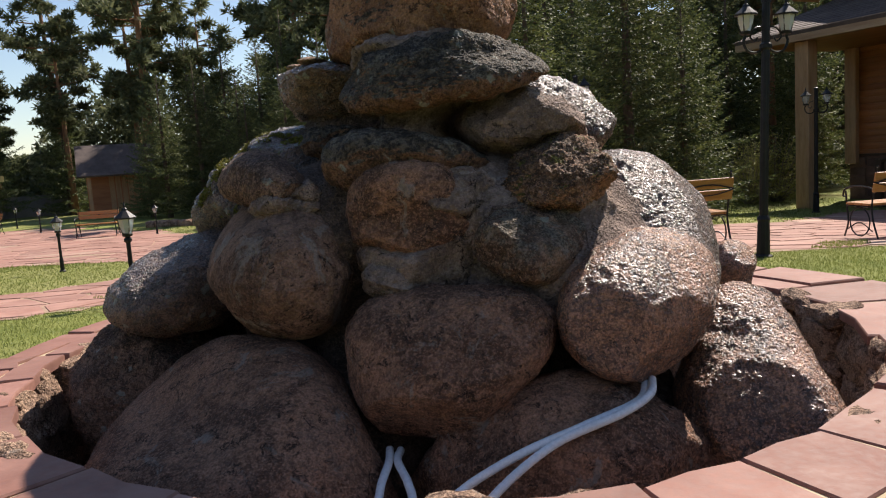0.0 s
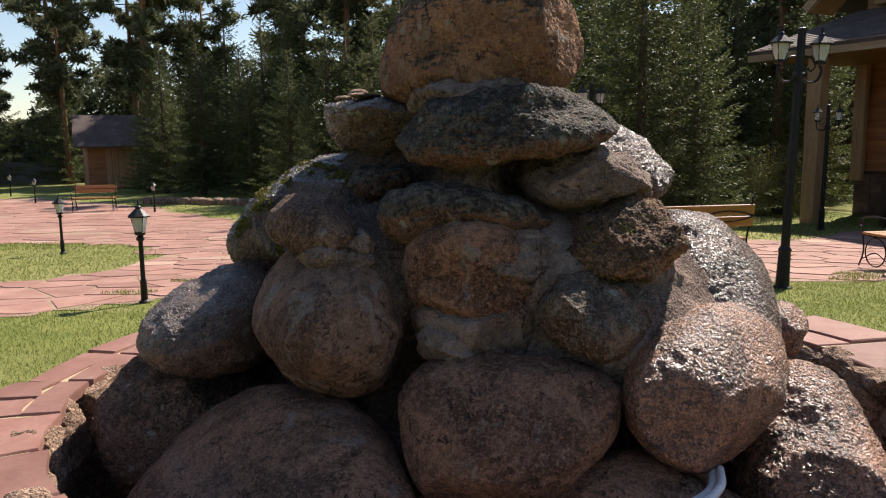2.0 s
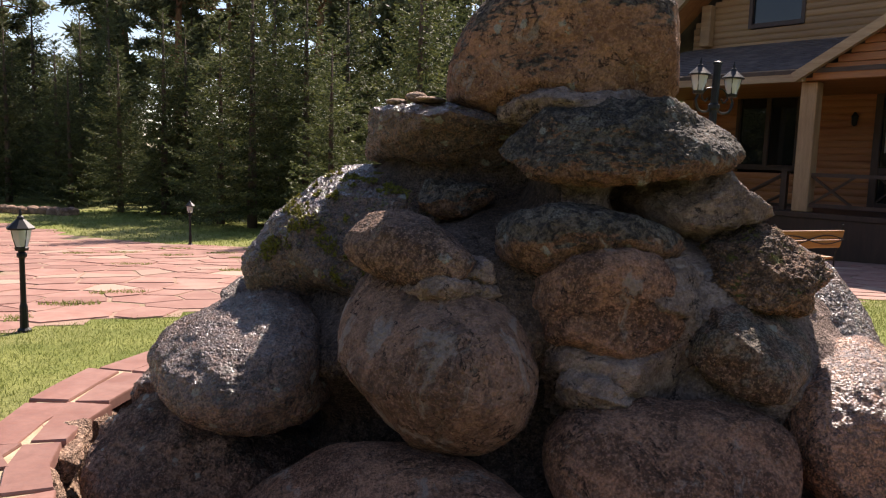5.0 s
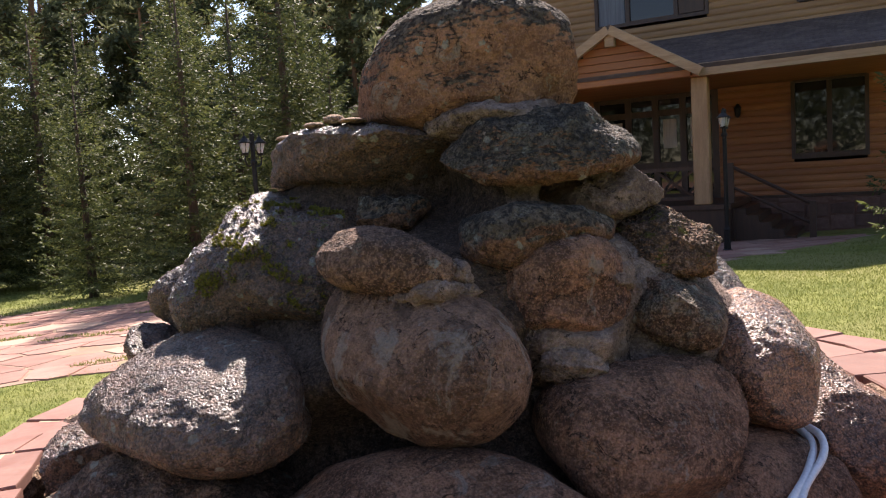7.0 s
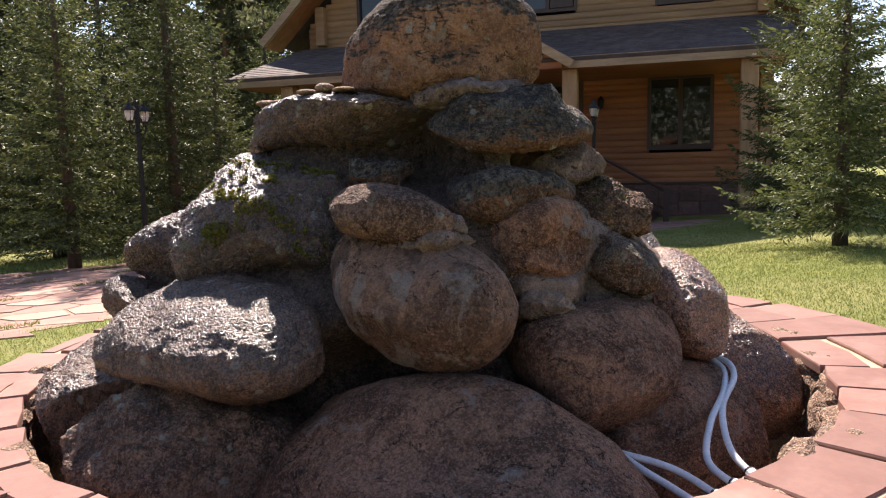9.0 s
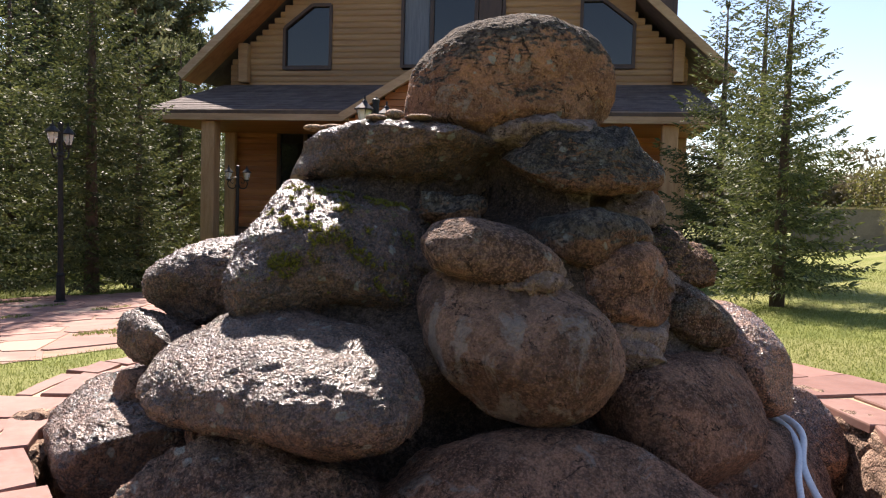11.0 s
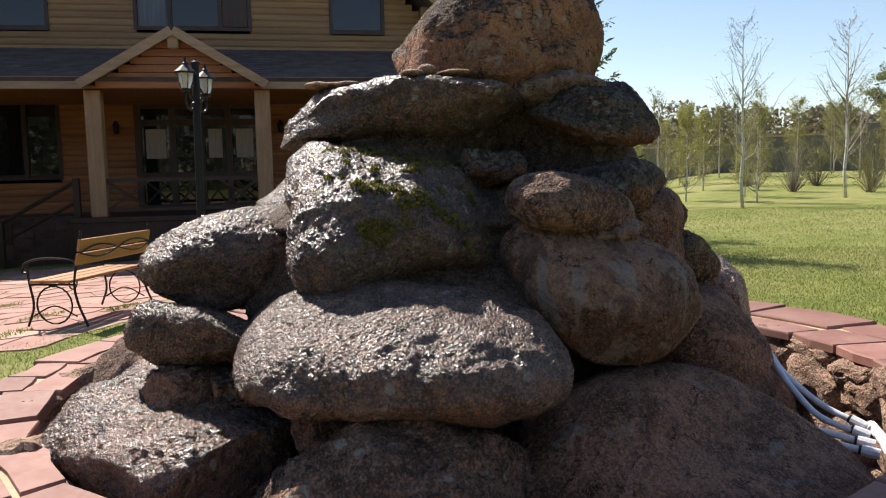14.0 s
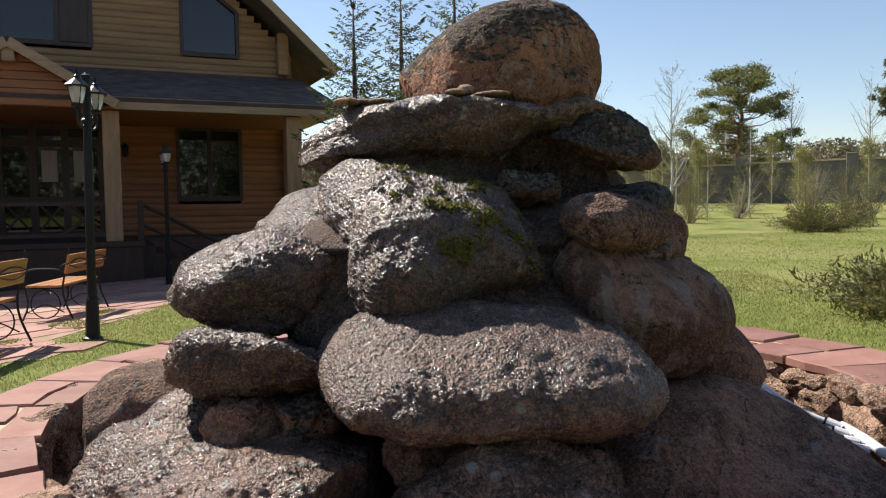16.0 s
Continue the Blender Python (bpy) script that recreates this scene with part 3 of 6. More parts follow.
boulder("boulder", (-0.904, 3.014, -0.085), (0.56, 0.779, 0.657), (0.056, 0.092, 0.56),
        (-0.053, -0.088, -0.099, -0.021, -0.057, -0.015, -0.029, -0.152, -0.077, 0.129, 0.059, 0.041), ROCK["brown"], "largest grey-brown boulder at the basin edge", 0.6, 7, 14, None, 1.0, 6)
boulder("boulder", (-1.357, 4.026, 0.733), (0.441, 0.509, 0.181), (0.175, -0.325, 0.079),
        (0.108, -0.296, -0.274, -0.197, 0.072, -0.04, 0.123, 0.024, 0.005, 0.078, -0.044, 0.017), ROCK["wet_grey"], "broad overhanging grey boulder glistening in sun", 1.0, 7, 15, None, 0.85, 5)
boulder("boulder", (-1.556, 3.942, 0.126), (0.385, 0.544, 0.457), (0.083, -0.067, 0.768),
        (-0.117, -0.038, -0.085, 0.033, 0.061, -0.084, -0.072, -0.138, -0.015, 0.062, -0.01, -0.059), ROCK["grey"], "dark grey boulder low in the basin", 1.3, 7, 16, None, 1.0, 12)
boulder("boulder", (1.234, 2.964, 0.143), (0.327, 0.434, 0.508), (-0.112, -0.161, -0.157),
        (0.049, -0.008, 0.051, 0.005, -0.034, -0.009, 0.058, -0.0, 0.064, 0.005, 0.125, 0.028), ROCK["wet"], "wet reddish-brown boulder at the basin floor", 0.95, 7, 17, None, 1.0, 12)
boulder("boulder", (0.42, 2.773, -0.019), (0.599, 0.369, 0.456), (-0.06, 0.042, -0.234),
        (), ROCK["brown"], "brown boulder behind the white pipes", 1.1, 6, 18, None, 1.0, 12)
boulder("boulder", (1.516, 3.987, 0.609), (0.143, 0.198, 0.142), (0.007, 0.001, -0.114),
        (), ROCK["wet"], "small wet brown stone", 1.0, 5, 19, None, 1.0, 12)
boulder("boulder", (-0.819, 4.234, 1.108), (0.517, 0.453, 0.34), (0.341, -0.32, 0.246),
        (0.004, 0.045, -0.005, -0.125, 0.113, -0.123, 0.193, -0.166, 0.143, 0.012, -0.095, -0.058), ROCK["moss"], "dark coarse boulder with moss patches on top", 1.25, 7, 20, None, 0.9, 6)
boulder("boulder", (-0.834, 4.927, 1.023), (0.479, 0.388, 0.201), (-0.116, -0.121, -0.449),
        (0.027, 0.029, 0.023, 0.031, 0.026, 0.011, 0.009, 0.007, 0.036, 0.005, -0.037, -0.012), ROCK["wet_grey"], "wet projecting grey slab", 1.1, 7, 21, None, 0.9, 12)
boulder("boulder", (-1.13, 4.882, 0.688), (0.386, 0.34, 0.132), (0.11, 0.39, 0.031),
        (0.056, -0.039, 0.028, -0.038, -0.125, 0.023, -0.021, -0.007, 0.08, -0.102, 0.08, -0.024), ROCK["wet_grey"], "low wet shelf stone", 1.2, 7, 22, None, 0.9, 12)
boulder("boulder", (-0.167, 4.802, 1.093), (0.398, 0.402, 0.352), (-0.0, -0.001, 0.001),
        (), ROCK["wet_grey"], "wet grey boulder at the rear", 1.1, 6, 23, None, 1.0, 12)
boulder("boulder", (-1.244, 4.912, 0.209), (0.535, 0.604, 0.455), (0.037, 0.057, -0.126),
        (0.083, -0.077, -0.044, 0.017, -0.077, 0.087, -0.079, 0.075, 0.113, 0.111, 0.107, -0.065), ROCK["wet_dark"], "large coarse dark brown boulder low in the basin", 1.5, 7, 24, None, 1.0, 12)
boulder("boulder", (-0.612, 5.523, 0.337), (0.401, 0.35, 0.3), (-0.002, -0.004, -0.025),
        (), ROCK["grey"], "grey stone against the basin wall", 1.1, 5, 25, None, 1.0, 12)

# mortar body: fills the space between the boulders to a little below their faces
AX, AY, NA, NZ = -0.08, 3.98, 192, 120
Z_LO, Z_HI = -0.44, 1.80
reach = np.zeros((NZ, NA))
for ob in list(fountain.children):
    co = np.array([v.co[:] for v in ob.data.vertices])
    rad = np.hypot(co[:, 0] - AX, co[:, 1] - AY)
    ia = ((np.arctan2(co[:, 1] - AY, co[:, 0] - AX) / (2 * math.pi)) * NA).astype(int) % NA
    iz = ((co[:, 2] - Z_LO) / (Z_HI - Z_LO) * NZ).astype(int)
    ok = (iz >= 0) & (iz < NZ)
    np.maximum.at(reach, (iz[ok], ia[ok]), rad[ok])
for _ in range(104):
    up = np.vstack([reach[1:], reach[-1:]])
    dn = np.vstack([reach[:1], reach[:-1]])
    reach = 0.4 * reach + 0.15 * (up + dn + np.roll(reach, 1, 1) + np.roll(reach, -1, 1))
cv, cf = [], []
for j in range(NZ):
    z = Z_LO + (Z_HI - Z_LO) * (j + 0.5) / NZ
    cut = float(np.interp(z, (-0.5, 0.45, 0.75, 1.0, 1.55, 1.8), (0.62, 0.44, 0.17, 0.12, 0.11, 0.18)))
    for i in range(NA):
        a = 2 * math.pi * (i + 0.5) / NA
        side = max(0.0, math.cos(a - 2.6)) * (0.10 if z < 1.15 else 0.03)
        front = max(0.0, math.cos(a + 1.25)) * float(np.interp(z, (0.70, 0.80, 1.25, 1.6, 1.76), (0.0, 0.085, 0.085, 0.10, 0.03)))
        rr = max(0.12, reach[j, i] - cut - side + front)
        v = Vector((rr * math.cos(a), rr * math.sin(a), z))
        rr += noise.noise(v * 6.0) * 0.03 + noise.fractal(v * 14.0, 0.6, 2.1, 4) * 0.014
        cv.append((AX + rr * math.cos(a), AY + rr * math.sin(a), z))
for j in range(NZ - 1):
    for i in range(NA):
        k = (i + 1) % NA
        cf.append((j * NA + i, j * NA + k, (j + 1) * NA + k, (j + 1) * NA + i))
cf.append(tuple((NZ - 1) * NA + i for i in range(NA)))
# outside the upper front the mortar colour is darker, with crevice shade painted in
for at_front, mat, lab in ((True, MORTAR, "grey-brown mortar between the boulders"), (False, SHADED_CORE, "damp mortar deep between the boulders, coloured darker for the crevice shade")):
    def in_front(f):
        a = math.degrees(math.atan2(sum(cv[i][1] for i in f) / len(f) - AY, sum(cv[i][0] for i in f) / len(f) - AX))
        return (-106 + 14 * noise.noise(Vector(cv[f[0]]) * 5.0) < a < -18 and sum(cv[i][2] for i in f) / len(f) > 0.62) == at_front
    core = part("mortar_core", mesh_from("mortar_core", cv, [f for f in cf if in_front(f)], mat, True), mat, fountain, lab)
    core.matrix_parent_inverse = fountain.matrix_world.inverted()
WEDGES = [
    ((-0.02, 3.70, 1.76), (0.34, 0.34, 0.10), "mortar"), ((-0.66, 3.38, 1.115), (0.19, 0.17, 0.045), "mortar"), ((-0.08, 3.31, 0.88), (0.30, 0.30, 0.19), "mortar"), ((0.06, 3.27, 1.15), (0.28, 0.22, 0.10), "mortar"),
    ((-1.02, 3.46, 0.36), (0.17, 0.16, 0.13), "brown"), ((-0.52, 3.84, 1.40), (0.17, 0.14, 0.09), "lichen"), ((0.38, 3.50, 1.42), (0.27, 0.28, 0.16), "mortar"),
    ((-1.34, 4.66, 0.56), (0.13, 0.12, 0.085), "tan"), ((-1.38, 4.86, 0.56), (0.16, 0.12, 0.085), "brown"), ((-1.15, 5.10, 0.50), (0.15, 0.14, 0.09), "grey"),
    ((-0.72, 3.25, 1.135), (0.10, 0.07, 0.045), "mortar"), ((-0.58, 3.24, 1.115), (0.075, 0.06, 0.04), "mortar"), ((-0.60, 3.32, 1.17), (0.07, 0.10, 0.07), "mortar"),
    ((-0.15, 3.13, 0.80), (0.20, 0.14, 0.09), "mortar"),
    ((-1.45, 4.22, 0.46), (0.12, 0.14, 0.15), "brown"), ((0.60, 3.22, 0.98), (0.13, 0.14, 0.12), "mortar"),
]
for i, (c, a, mt) in enumerate(WEDGES):
    boulder("mortar_joint" if mt == "mortar" else "wedge_stone", c, a, (0, 0, 0.3 * i), (), MORTAR if mt == "mortar" else ROCK[mt],
            "rough grey mortar smeared between stones" if mt == "mortar" else "small wedge stone set between boulders", 2.0, 6, 60 + i, None, 0.7)

# moss tufts on the dark coarse boulder
tuft_v, tuft_f = [], []
trm = random.Random(31)
mossy_ob = [ob for ob in fountain.children if ob.data.materials[0] == ROCK["moss"] and ob.data.vertices[0].co.z < 1.38][0]
for v in mossy_ob.data.vertices:
    if v.normal.z > 0.25 and math.hypot(v.co.x + 1.0, v.co.y - 4.1) < 0.34 and noise.fractal(v.co * 9.0 + Vector((3, 1, 2)), 0.8, 2.0, 3) > 0.30 and trm.random() < 0.5:
        n0 = v.normal
        s0 = n0.orthogonal().normalized()
        t0 = n0.cross(s0)
        for k in range(7):
            a0, l0 = trm.uniform(0, 6.28), trm.uniform(0.006, 0.014)
            d0 = s0 * math.cos(a0) + t0 * math.sin(a0)
            e0 = d0.cross(n0) * 0.0035
            w0 = v.co + d0 * trm.uniform(0, 0.008)
            q0 = len(tuft_v)
            tuft_v += [tuple(w0 - e0), tuple(w0 + e0), tuple(w0 + d0 * l0 * 0.7 + n0 * l0)]
            tuft_f.append((q0, q0 + 1, q0 + 2))
tufts = part("moss", mesh_from("moss", tuft_v, tuft_f, MOSS), MOSS, fountain, "yellow-green moss tufts on the wet stone")
tagged(tufts, "yellow-green moss tufts on the wet stone", kind="stuff")
tufts.matrix_parent_inverse = fountain.matrix_world.inverted()

# flat pebbles lying on the upper ledge
ledge_tops = np.array([v.co[:] for ob in fountain.children for v in ob.data.vertices if v.co.z > 1.2 and math.hypot(v.co.x + 0.5, v.co.y - 4.2) < 0.7])


def rest_z(x, y):
    near = np.hypot(ledge_tops[:, 0] - x, ledge_tops[:, 1] - y) < 0.035
    return float(ledge_tops[near, 2].max()) if near.any() else 1.8


PEBBLES = [((-0.64, 4.09), (0.05, 0.04, 0.024)), ((-0.60, 3.98), (0.10, 0.06, 0.013)), ((-0.72, 4.13), (0.05, 0.05, 0.016)),
           ((-0.55, 4.55), (0.11, 0.08, 0.02)), ((-0.64, 4.62), (0.07, 0.06, 0.018)), ((-0.66, 4.46), (0.06, 0.05, 0.014))]
for i, ((x, y), a) in enumerate(PEBBLES):
    me_ob = boulder("pebble", (x, y, rest_z(x, y) + a[2] * 0.6), a, (0, 0, i * 0.9), (), ROCK["pebble"], "", 0.15, 4, 80 + i)
    me_ob.parent = None
    tagged(me_ob, "small flat grey pebble lying on the boulder ledge", "pebble", "pebbles on the ledge")

# ---- the round basin ----
basin = thing("fountain_basin", "round rubble basin with a red sandstone coping", "basin", pose(CX, CY, -0.45))


def keep(ob):
    ob.matrix_parent_inverse = ob.parent.matrix_world.inverted()
    return ob


bm = bmesh.new()
SEG = 96


def band(bm, prof):
    """Closed rings; a radius under 1 is counted inwards from the outer edge."""
    out = []
    for r, z in prof:
        row = []
        for i in range(SEG):
            a = 2 * math.pi * i / SEG
            rr = r if r > 1 else r_out(a) - r
            row.append(bm.verts.new((CX + rr * math.cos(a), CY + rr * math.sin(a), z)))
        out.append(row)
    return out


rings = band(bm, [(R_IN + 0.06, -0.45), (R_IN + 0.05, CAP_Z - 0.06), (0.06, CAP_Z - 0.06), (0.05, -0.45)])
for a, b in zip(rings, rings[1:] + rings[:1]):
    for i in range(SEG):
        j = (i + 1) % SEG
        bm.faces.new((a[i], a[j], b[j], b[i]))
keep(part("basin_wall", bm, JOINT, basin, "pale mortar wall core"))
bm = bmesh.new()
add_lathe(bm, [(R_IN + 0.2, -0.47), (R_IN + 0.2, -0.44)], 64, (CX, CY))
keep(part("basin_floor", bm, CONCRETE, basin, "damp dark concrete floor"))

rng = random.Random(5)
ang = 0.0
while ang < 2 * math.pi - 0.05:
    da = rng.uniform(0.16, 0.27)
    if ang + da > 2 * math.pi - 0.1:
        da = 2 * math.pi - ang
    split = rng.random()
    cuts = [R_IN - 0.02 + rng.uniform(-0.035, 0.03), r_out(ang + da / 2) + rng.uniform(-0.03, 0.05)]
    if split < 0.62:
        cuts.insert(1, R_IN + (cuts[1] - R_IN) * rng.uniform(0.35, 0.65))
    tilt = [rng.uniform(-0.035, 0.035) for _ in range(4)]
    for k, (r0, r1) in enumerate(zip(cuts, cuts[1:])):
        parts_here = [(0.0, 1.0)] if rng.random() < 0.75 or k == 0 else [(0.0, 0.5), (0.5, 1.0)]
        for f0, f1 in parts_here:
            a0, a1 = ang + da * f0 + 0.006, ang + da * f1 - 0.006
            ra, rb = r0 + 0.010, r1 - 0.010
            poly = []
            for r, aa, tt in ((ra, a0, tilt[0]), (ra, (a0 + a1) / 2, 0), (ra, a1, tilt[1]), (rb, a1, tilt[2]), (rb, (a0 + a1) / 2, 0), (rb, a0, tilt[3])):
                rr = r + (tt if 0 < k or r == rb else tt * 0.8) + rng.uniform(-0.012, 0.012)
                aj = aa + rng.uniform(-0.006, 0.006)
                poly.append((CX + rr * math.cos(aj), CY + rr * math.sin(aj)))
            top = CAP_Z + rng.uniform(-0.008, 0.008)
            keep(part("coping_slab", prism(poly, CAP_Z - 0.055, top), SLAB, basin))
    ang += da
# pale mortar bed that shows in the coping's joints
bm = bmesh.new()
bed = band(bm, ((R_IN + 0.03, CAP_Z - 0.05), (R_IN + 0.03, CAP_Z - 0.014), (0.05, CAP_Z - 0.014), (0.05, CAP_Z - 0.05)))
for a, b in zip(bed, bed[1:] + bed[:1]):
    for i in range(SEG):
        j = (i + 1) % SEG
        bm.faces.new((a[i], a[j], b[j], b[i]))
keep(part("mortar_bed", bm, JOINT, basin, "yellowish mortar in the coping joints"))

# broken rubble facing on the inner side
for row, (z0, hgt) in enumerate(((-0.36, 0.15), (-0.10, 0.14), (0.13, 0.13), (0.27, 0.06))):
    a = rng.uniform(0, 0.2)
    end = a + 2 * math.pi
    while a < end - 0.04:
        w = rng.uniform(0.055, 0.115)
        c = (CX + (R_IN + 0.05) * math.cos(a + w), CY + (R_IN + 0.05) * math.sin(a + w), z0 + rng.uniform(-0.03, 0.03))
        boulder("rubble_stone", c, (R_IN * w * 0.98, rng.uniform(0.06, 0.13), hgt * rng.uniform(0.85, 1.15)), (rng.uniform(-0.2, 0.2), rng.uniform(-0.25, 0.25), a + w + math.pi / 2),
                (), RUBBLE, "", 2.6, 3, rng.uniform(0, 99), basin, 0.5)
        a += 2 * w

# ---- white plastic pipes ----
pipes = thing("water_pipes", "four bent white plastic pipes joined to a manifold", "pipe", pose(0.1, 2.3, -0.1))
P_MAN = [(0.08, 2.115, 0.13), (-0.18, 2.12, 0.14), (-0.45, 2.15, 0.15)]
RUNS = [
    [(0.74, 2.72, 0.43), (0.70, 2.61, 0.41), (0.58, 2.53, 0.375), (0.335, 2.47, 0.305), (0.12, 2.33, 0.21), (0.02, 2.17, 0.15)],
    [(0.72, 2.73, 0.42), (0.66, 2.62, 0.385), (0.45, 2.52, 0.345), (0.20, 2.46, 0.275), (-0.02, 2.36, 0.19), (-0.09, 2.18, 0.14)],
    [(-0.21, 2.75, 0.21), (-0.217, 2.657, 0.205), (-0.175, 2.50, 0.19), (-0.16, 2.38, 0.165), (-0.22, 2.19, 0.14)],
    [(-0.25, 2.74, 0.22), (-0.248, 2.64, 0.21), (-0.268, 2.52, 0.185), (-0.28, 2.40, 0.16), (-0.34, 2.20, 0.14)],
]
for run in RUNS:
    keep(part("pipe", tube(spline(run, 8), 0.0155, 10), PIPE, pipes, smooth=True))
    end = Vector(run[-1])
    d = (end - Vector(run[-2])).normalized()
    keep(part("coupling", tube([end - d * 0.05, end - d * 0.035, end - d * 0.03, end + d * 0.02], 0.024, 10), PIPE, pipes))
    keep(part("clamp", tube([end - d * 0.062, end - d * 0.052], 0.021, 10), IRON, pipes))
keep(part("manifold", tube(P_MAN, 0.026, 10), PIPE, pipes, smooth=True))


# ---- pavement of red flagstones ----
def on_pavement(x, y):
    d = math.hypot(x - CX, y - CY)
    ang = math.atan2(y - CY, x - CX)
    inner = 4.55 + 0.55 * max(0.0, -math.cos(ang)) + 0.4 * max(0.0, math.cos(ang)) ** 2
    if d < inner or y < 3.2:
        return False
    if x > 3 and y < 8.4 + 0.1 * (x - 3):
        return False
    # round lawn by the small lamps
    if math.hypot((x + 9.2) / 4.6, (y - 11.6) / 4.1) < 1:
        return False
    far = np.interp(x, (-30, -17, -10, -6, -2, 2.5, 6.7, 9.5, 13.5, 15.5), (33.5, 32.5, 26.5, 21.5, 17.6, 15.3, 14.4, 17.3, 13.5, 11.0))
    return y < far and x < 15.3 and x > -27


pavement = thing("pavement", "wide plaza of irregular red sandstone flagstones", "pavement", kind="structure")
pave_bits = []
prng = random.Random(11)


def cells(x0, x1, y0, y1, size, test):
    """Irregular flat stones: cells round jittered seeds, cut by the half-way lines to their neighbours."""
    nx, ny = int((x1 - x0) / size), int((y1 - y0) / (size * 0.9))
    pts = {}
    for j in range(-1, ny + 1):
        for i in range(-1, nx + 1):
            pts[i, j] = (x0 + (i + 0.5 * (j % 2) + prng.uniform(0.08, 0.92)) * size, y0 + (j + prng.uniform(0.08, 0.92)) * size * 0.9)
    out = []
    for (i, j), (px, py) in pts.items():
        if not test(px, py):
            continue
        poly = [(px - size * 1.3, py - size * 1.3), (px + size * 1.3, py - size * 1.3), (px + size * 1.3, py + size * 1.3), (px - size * 1.3, py + size * 1.3)]
        for dj in (-2, -1, 0, 1, 2):
            for di in (-2, -1, 0, 1, 2):
                q = pts.get((i + di, j + dj))
                if q is None or q == (px, py):
                    continue
                nx_, ny_ = q[0] - px, q[1] - py
                L = math.hypot(nx_, ny_)
                nx_, ny_ = nx_ / L, ny_ / L
                lim = L / 2 - 0.014
                new_poly = []
                for a, b in zip(poly, poly[1:] + poly[:1]):
                    da = (a[0] - px) * nx_ + (a[1] - py) * ny_ - lim
                    db = (b[0] - px) * nx_ + (b[1] - py) * ny_ - lim
                    if da <= 0:
                        new_poly.append(a)
                    if da * db < 0:
                        t = da / (da - db)
                        new_poly.append((a[0] + (b[0] - a[0]) * t, a[1] + (b[1] - a[1]) * t))
                poly = new_poly
                if len(poly) < 3:
                    break
            if len(poly) < 3:
                break
        if len(poly) >= 3:
            out.append(((px, py), poly))
    return out


flat_v, flat_f, flags = [], [], []
for region, size in (((-8, 16, 6.5, 20), 0.62), ((-27, 16, 6.5, 34), 1.0)):
    for (px, py), poly in cells(*region, size, on_pavement):
        near = -8 < px < 16 and py < 20
        if (size < 0.9) == near and prng.random() > 0.012:
            flags.append(((px, py), poly))
flags.sort(key=lambda c: math.hypot(c[0][0] - 0.5, c[0][1] - 6.0))
for k, ((px, py), poly) in enumerate(flags):
    lift = prng.uniform(0.009, 0.019)
    base = len(flat_v)
    n = len(poly)
    vs = [(x, y, ground_z(x, y) - 0.01) for x, y in poly] + [(x + (px - x) * 0.03, y + (py - y) * 0.03, ground_z(x, y) + lift) for x, y in poly]
    fs = [tuple(range(n, 2 * n))] + [(i, (i + 1) % n, n + (i + 1) % n, n + i) for i in range(n)]
    if k < 300:
        part("flagstone", mesh_from("flagstone", vs, fs, FLAG), FLAG, pavement)
    else:
        flat_v += vs
        flat_f += [tuple(base + i for i in f) for f in fs]
rest = part("far_flagstones", mesh_from("far_flagstones", flat_v, flat_f, FLAG), FLAG, pavement)
tagged(rest, kind="stuff")
sv, sf = [], []
sx = axis([(-27, 16, 110)])
sy = axis([(5, 34, 90)])
keyed = {}
for j in range(len(sy) - 1):
    for i in range(len(sx) - 1):
        if on_pavement((sx[i] + sx[i + 1]) / 2, (sy[j] + sy[j + 1]) / 2):
            f = []
            for a, b in ((i, j), (i + 1, j), (i + 1, j + 1), (i, j + 1)):
                if (a, b) not in keyed:
                    keyed[a, b] = len(sv)
                    sv.append((sx[a], sy[b], ground_z(sx[a], sy[b]) + 0.006))
                f.append(keyed[a, b])
            sf.append(tuple(f))
part("joint_bed", mesh_from("joint_bed", sv, sf, SOIL), SOIL, pavement, "sandy soil in the joints")


# ---- the timber house ----
# In the house's own frame x runs along the front, y away from the plaza, z up.
house = thing("timber_house", "two-storey orange log-sided house with a shingled porch roof", "house", pose(0, 0, 0, 0, 0, -62.8))
Y_WALL, Y_POST, X_MID = 21.56, 17.77, -7.27
X_L, X_R = -14.66, -0.13
WINS = [(-12.94, -11.12, 1.54, 3.66), (-3.49, -1.72, 1.54, 3.60)]
DOOR = (-8.98, -5.52, 0.53, 3.63)


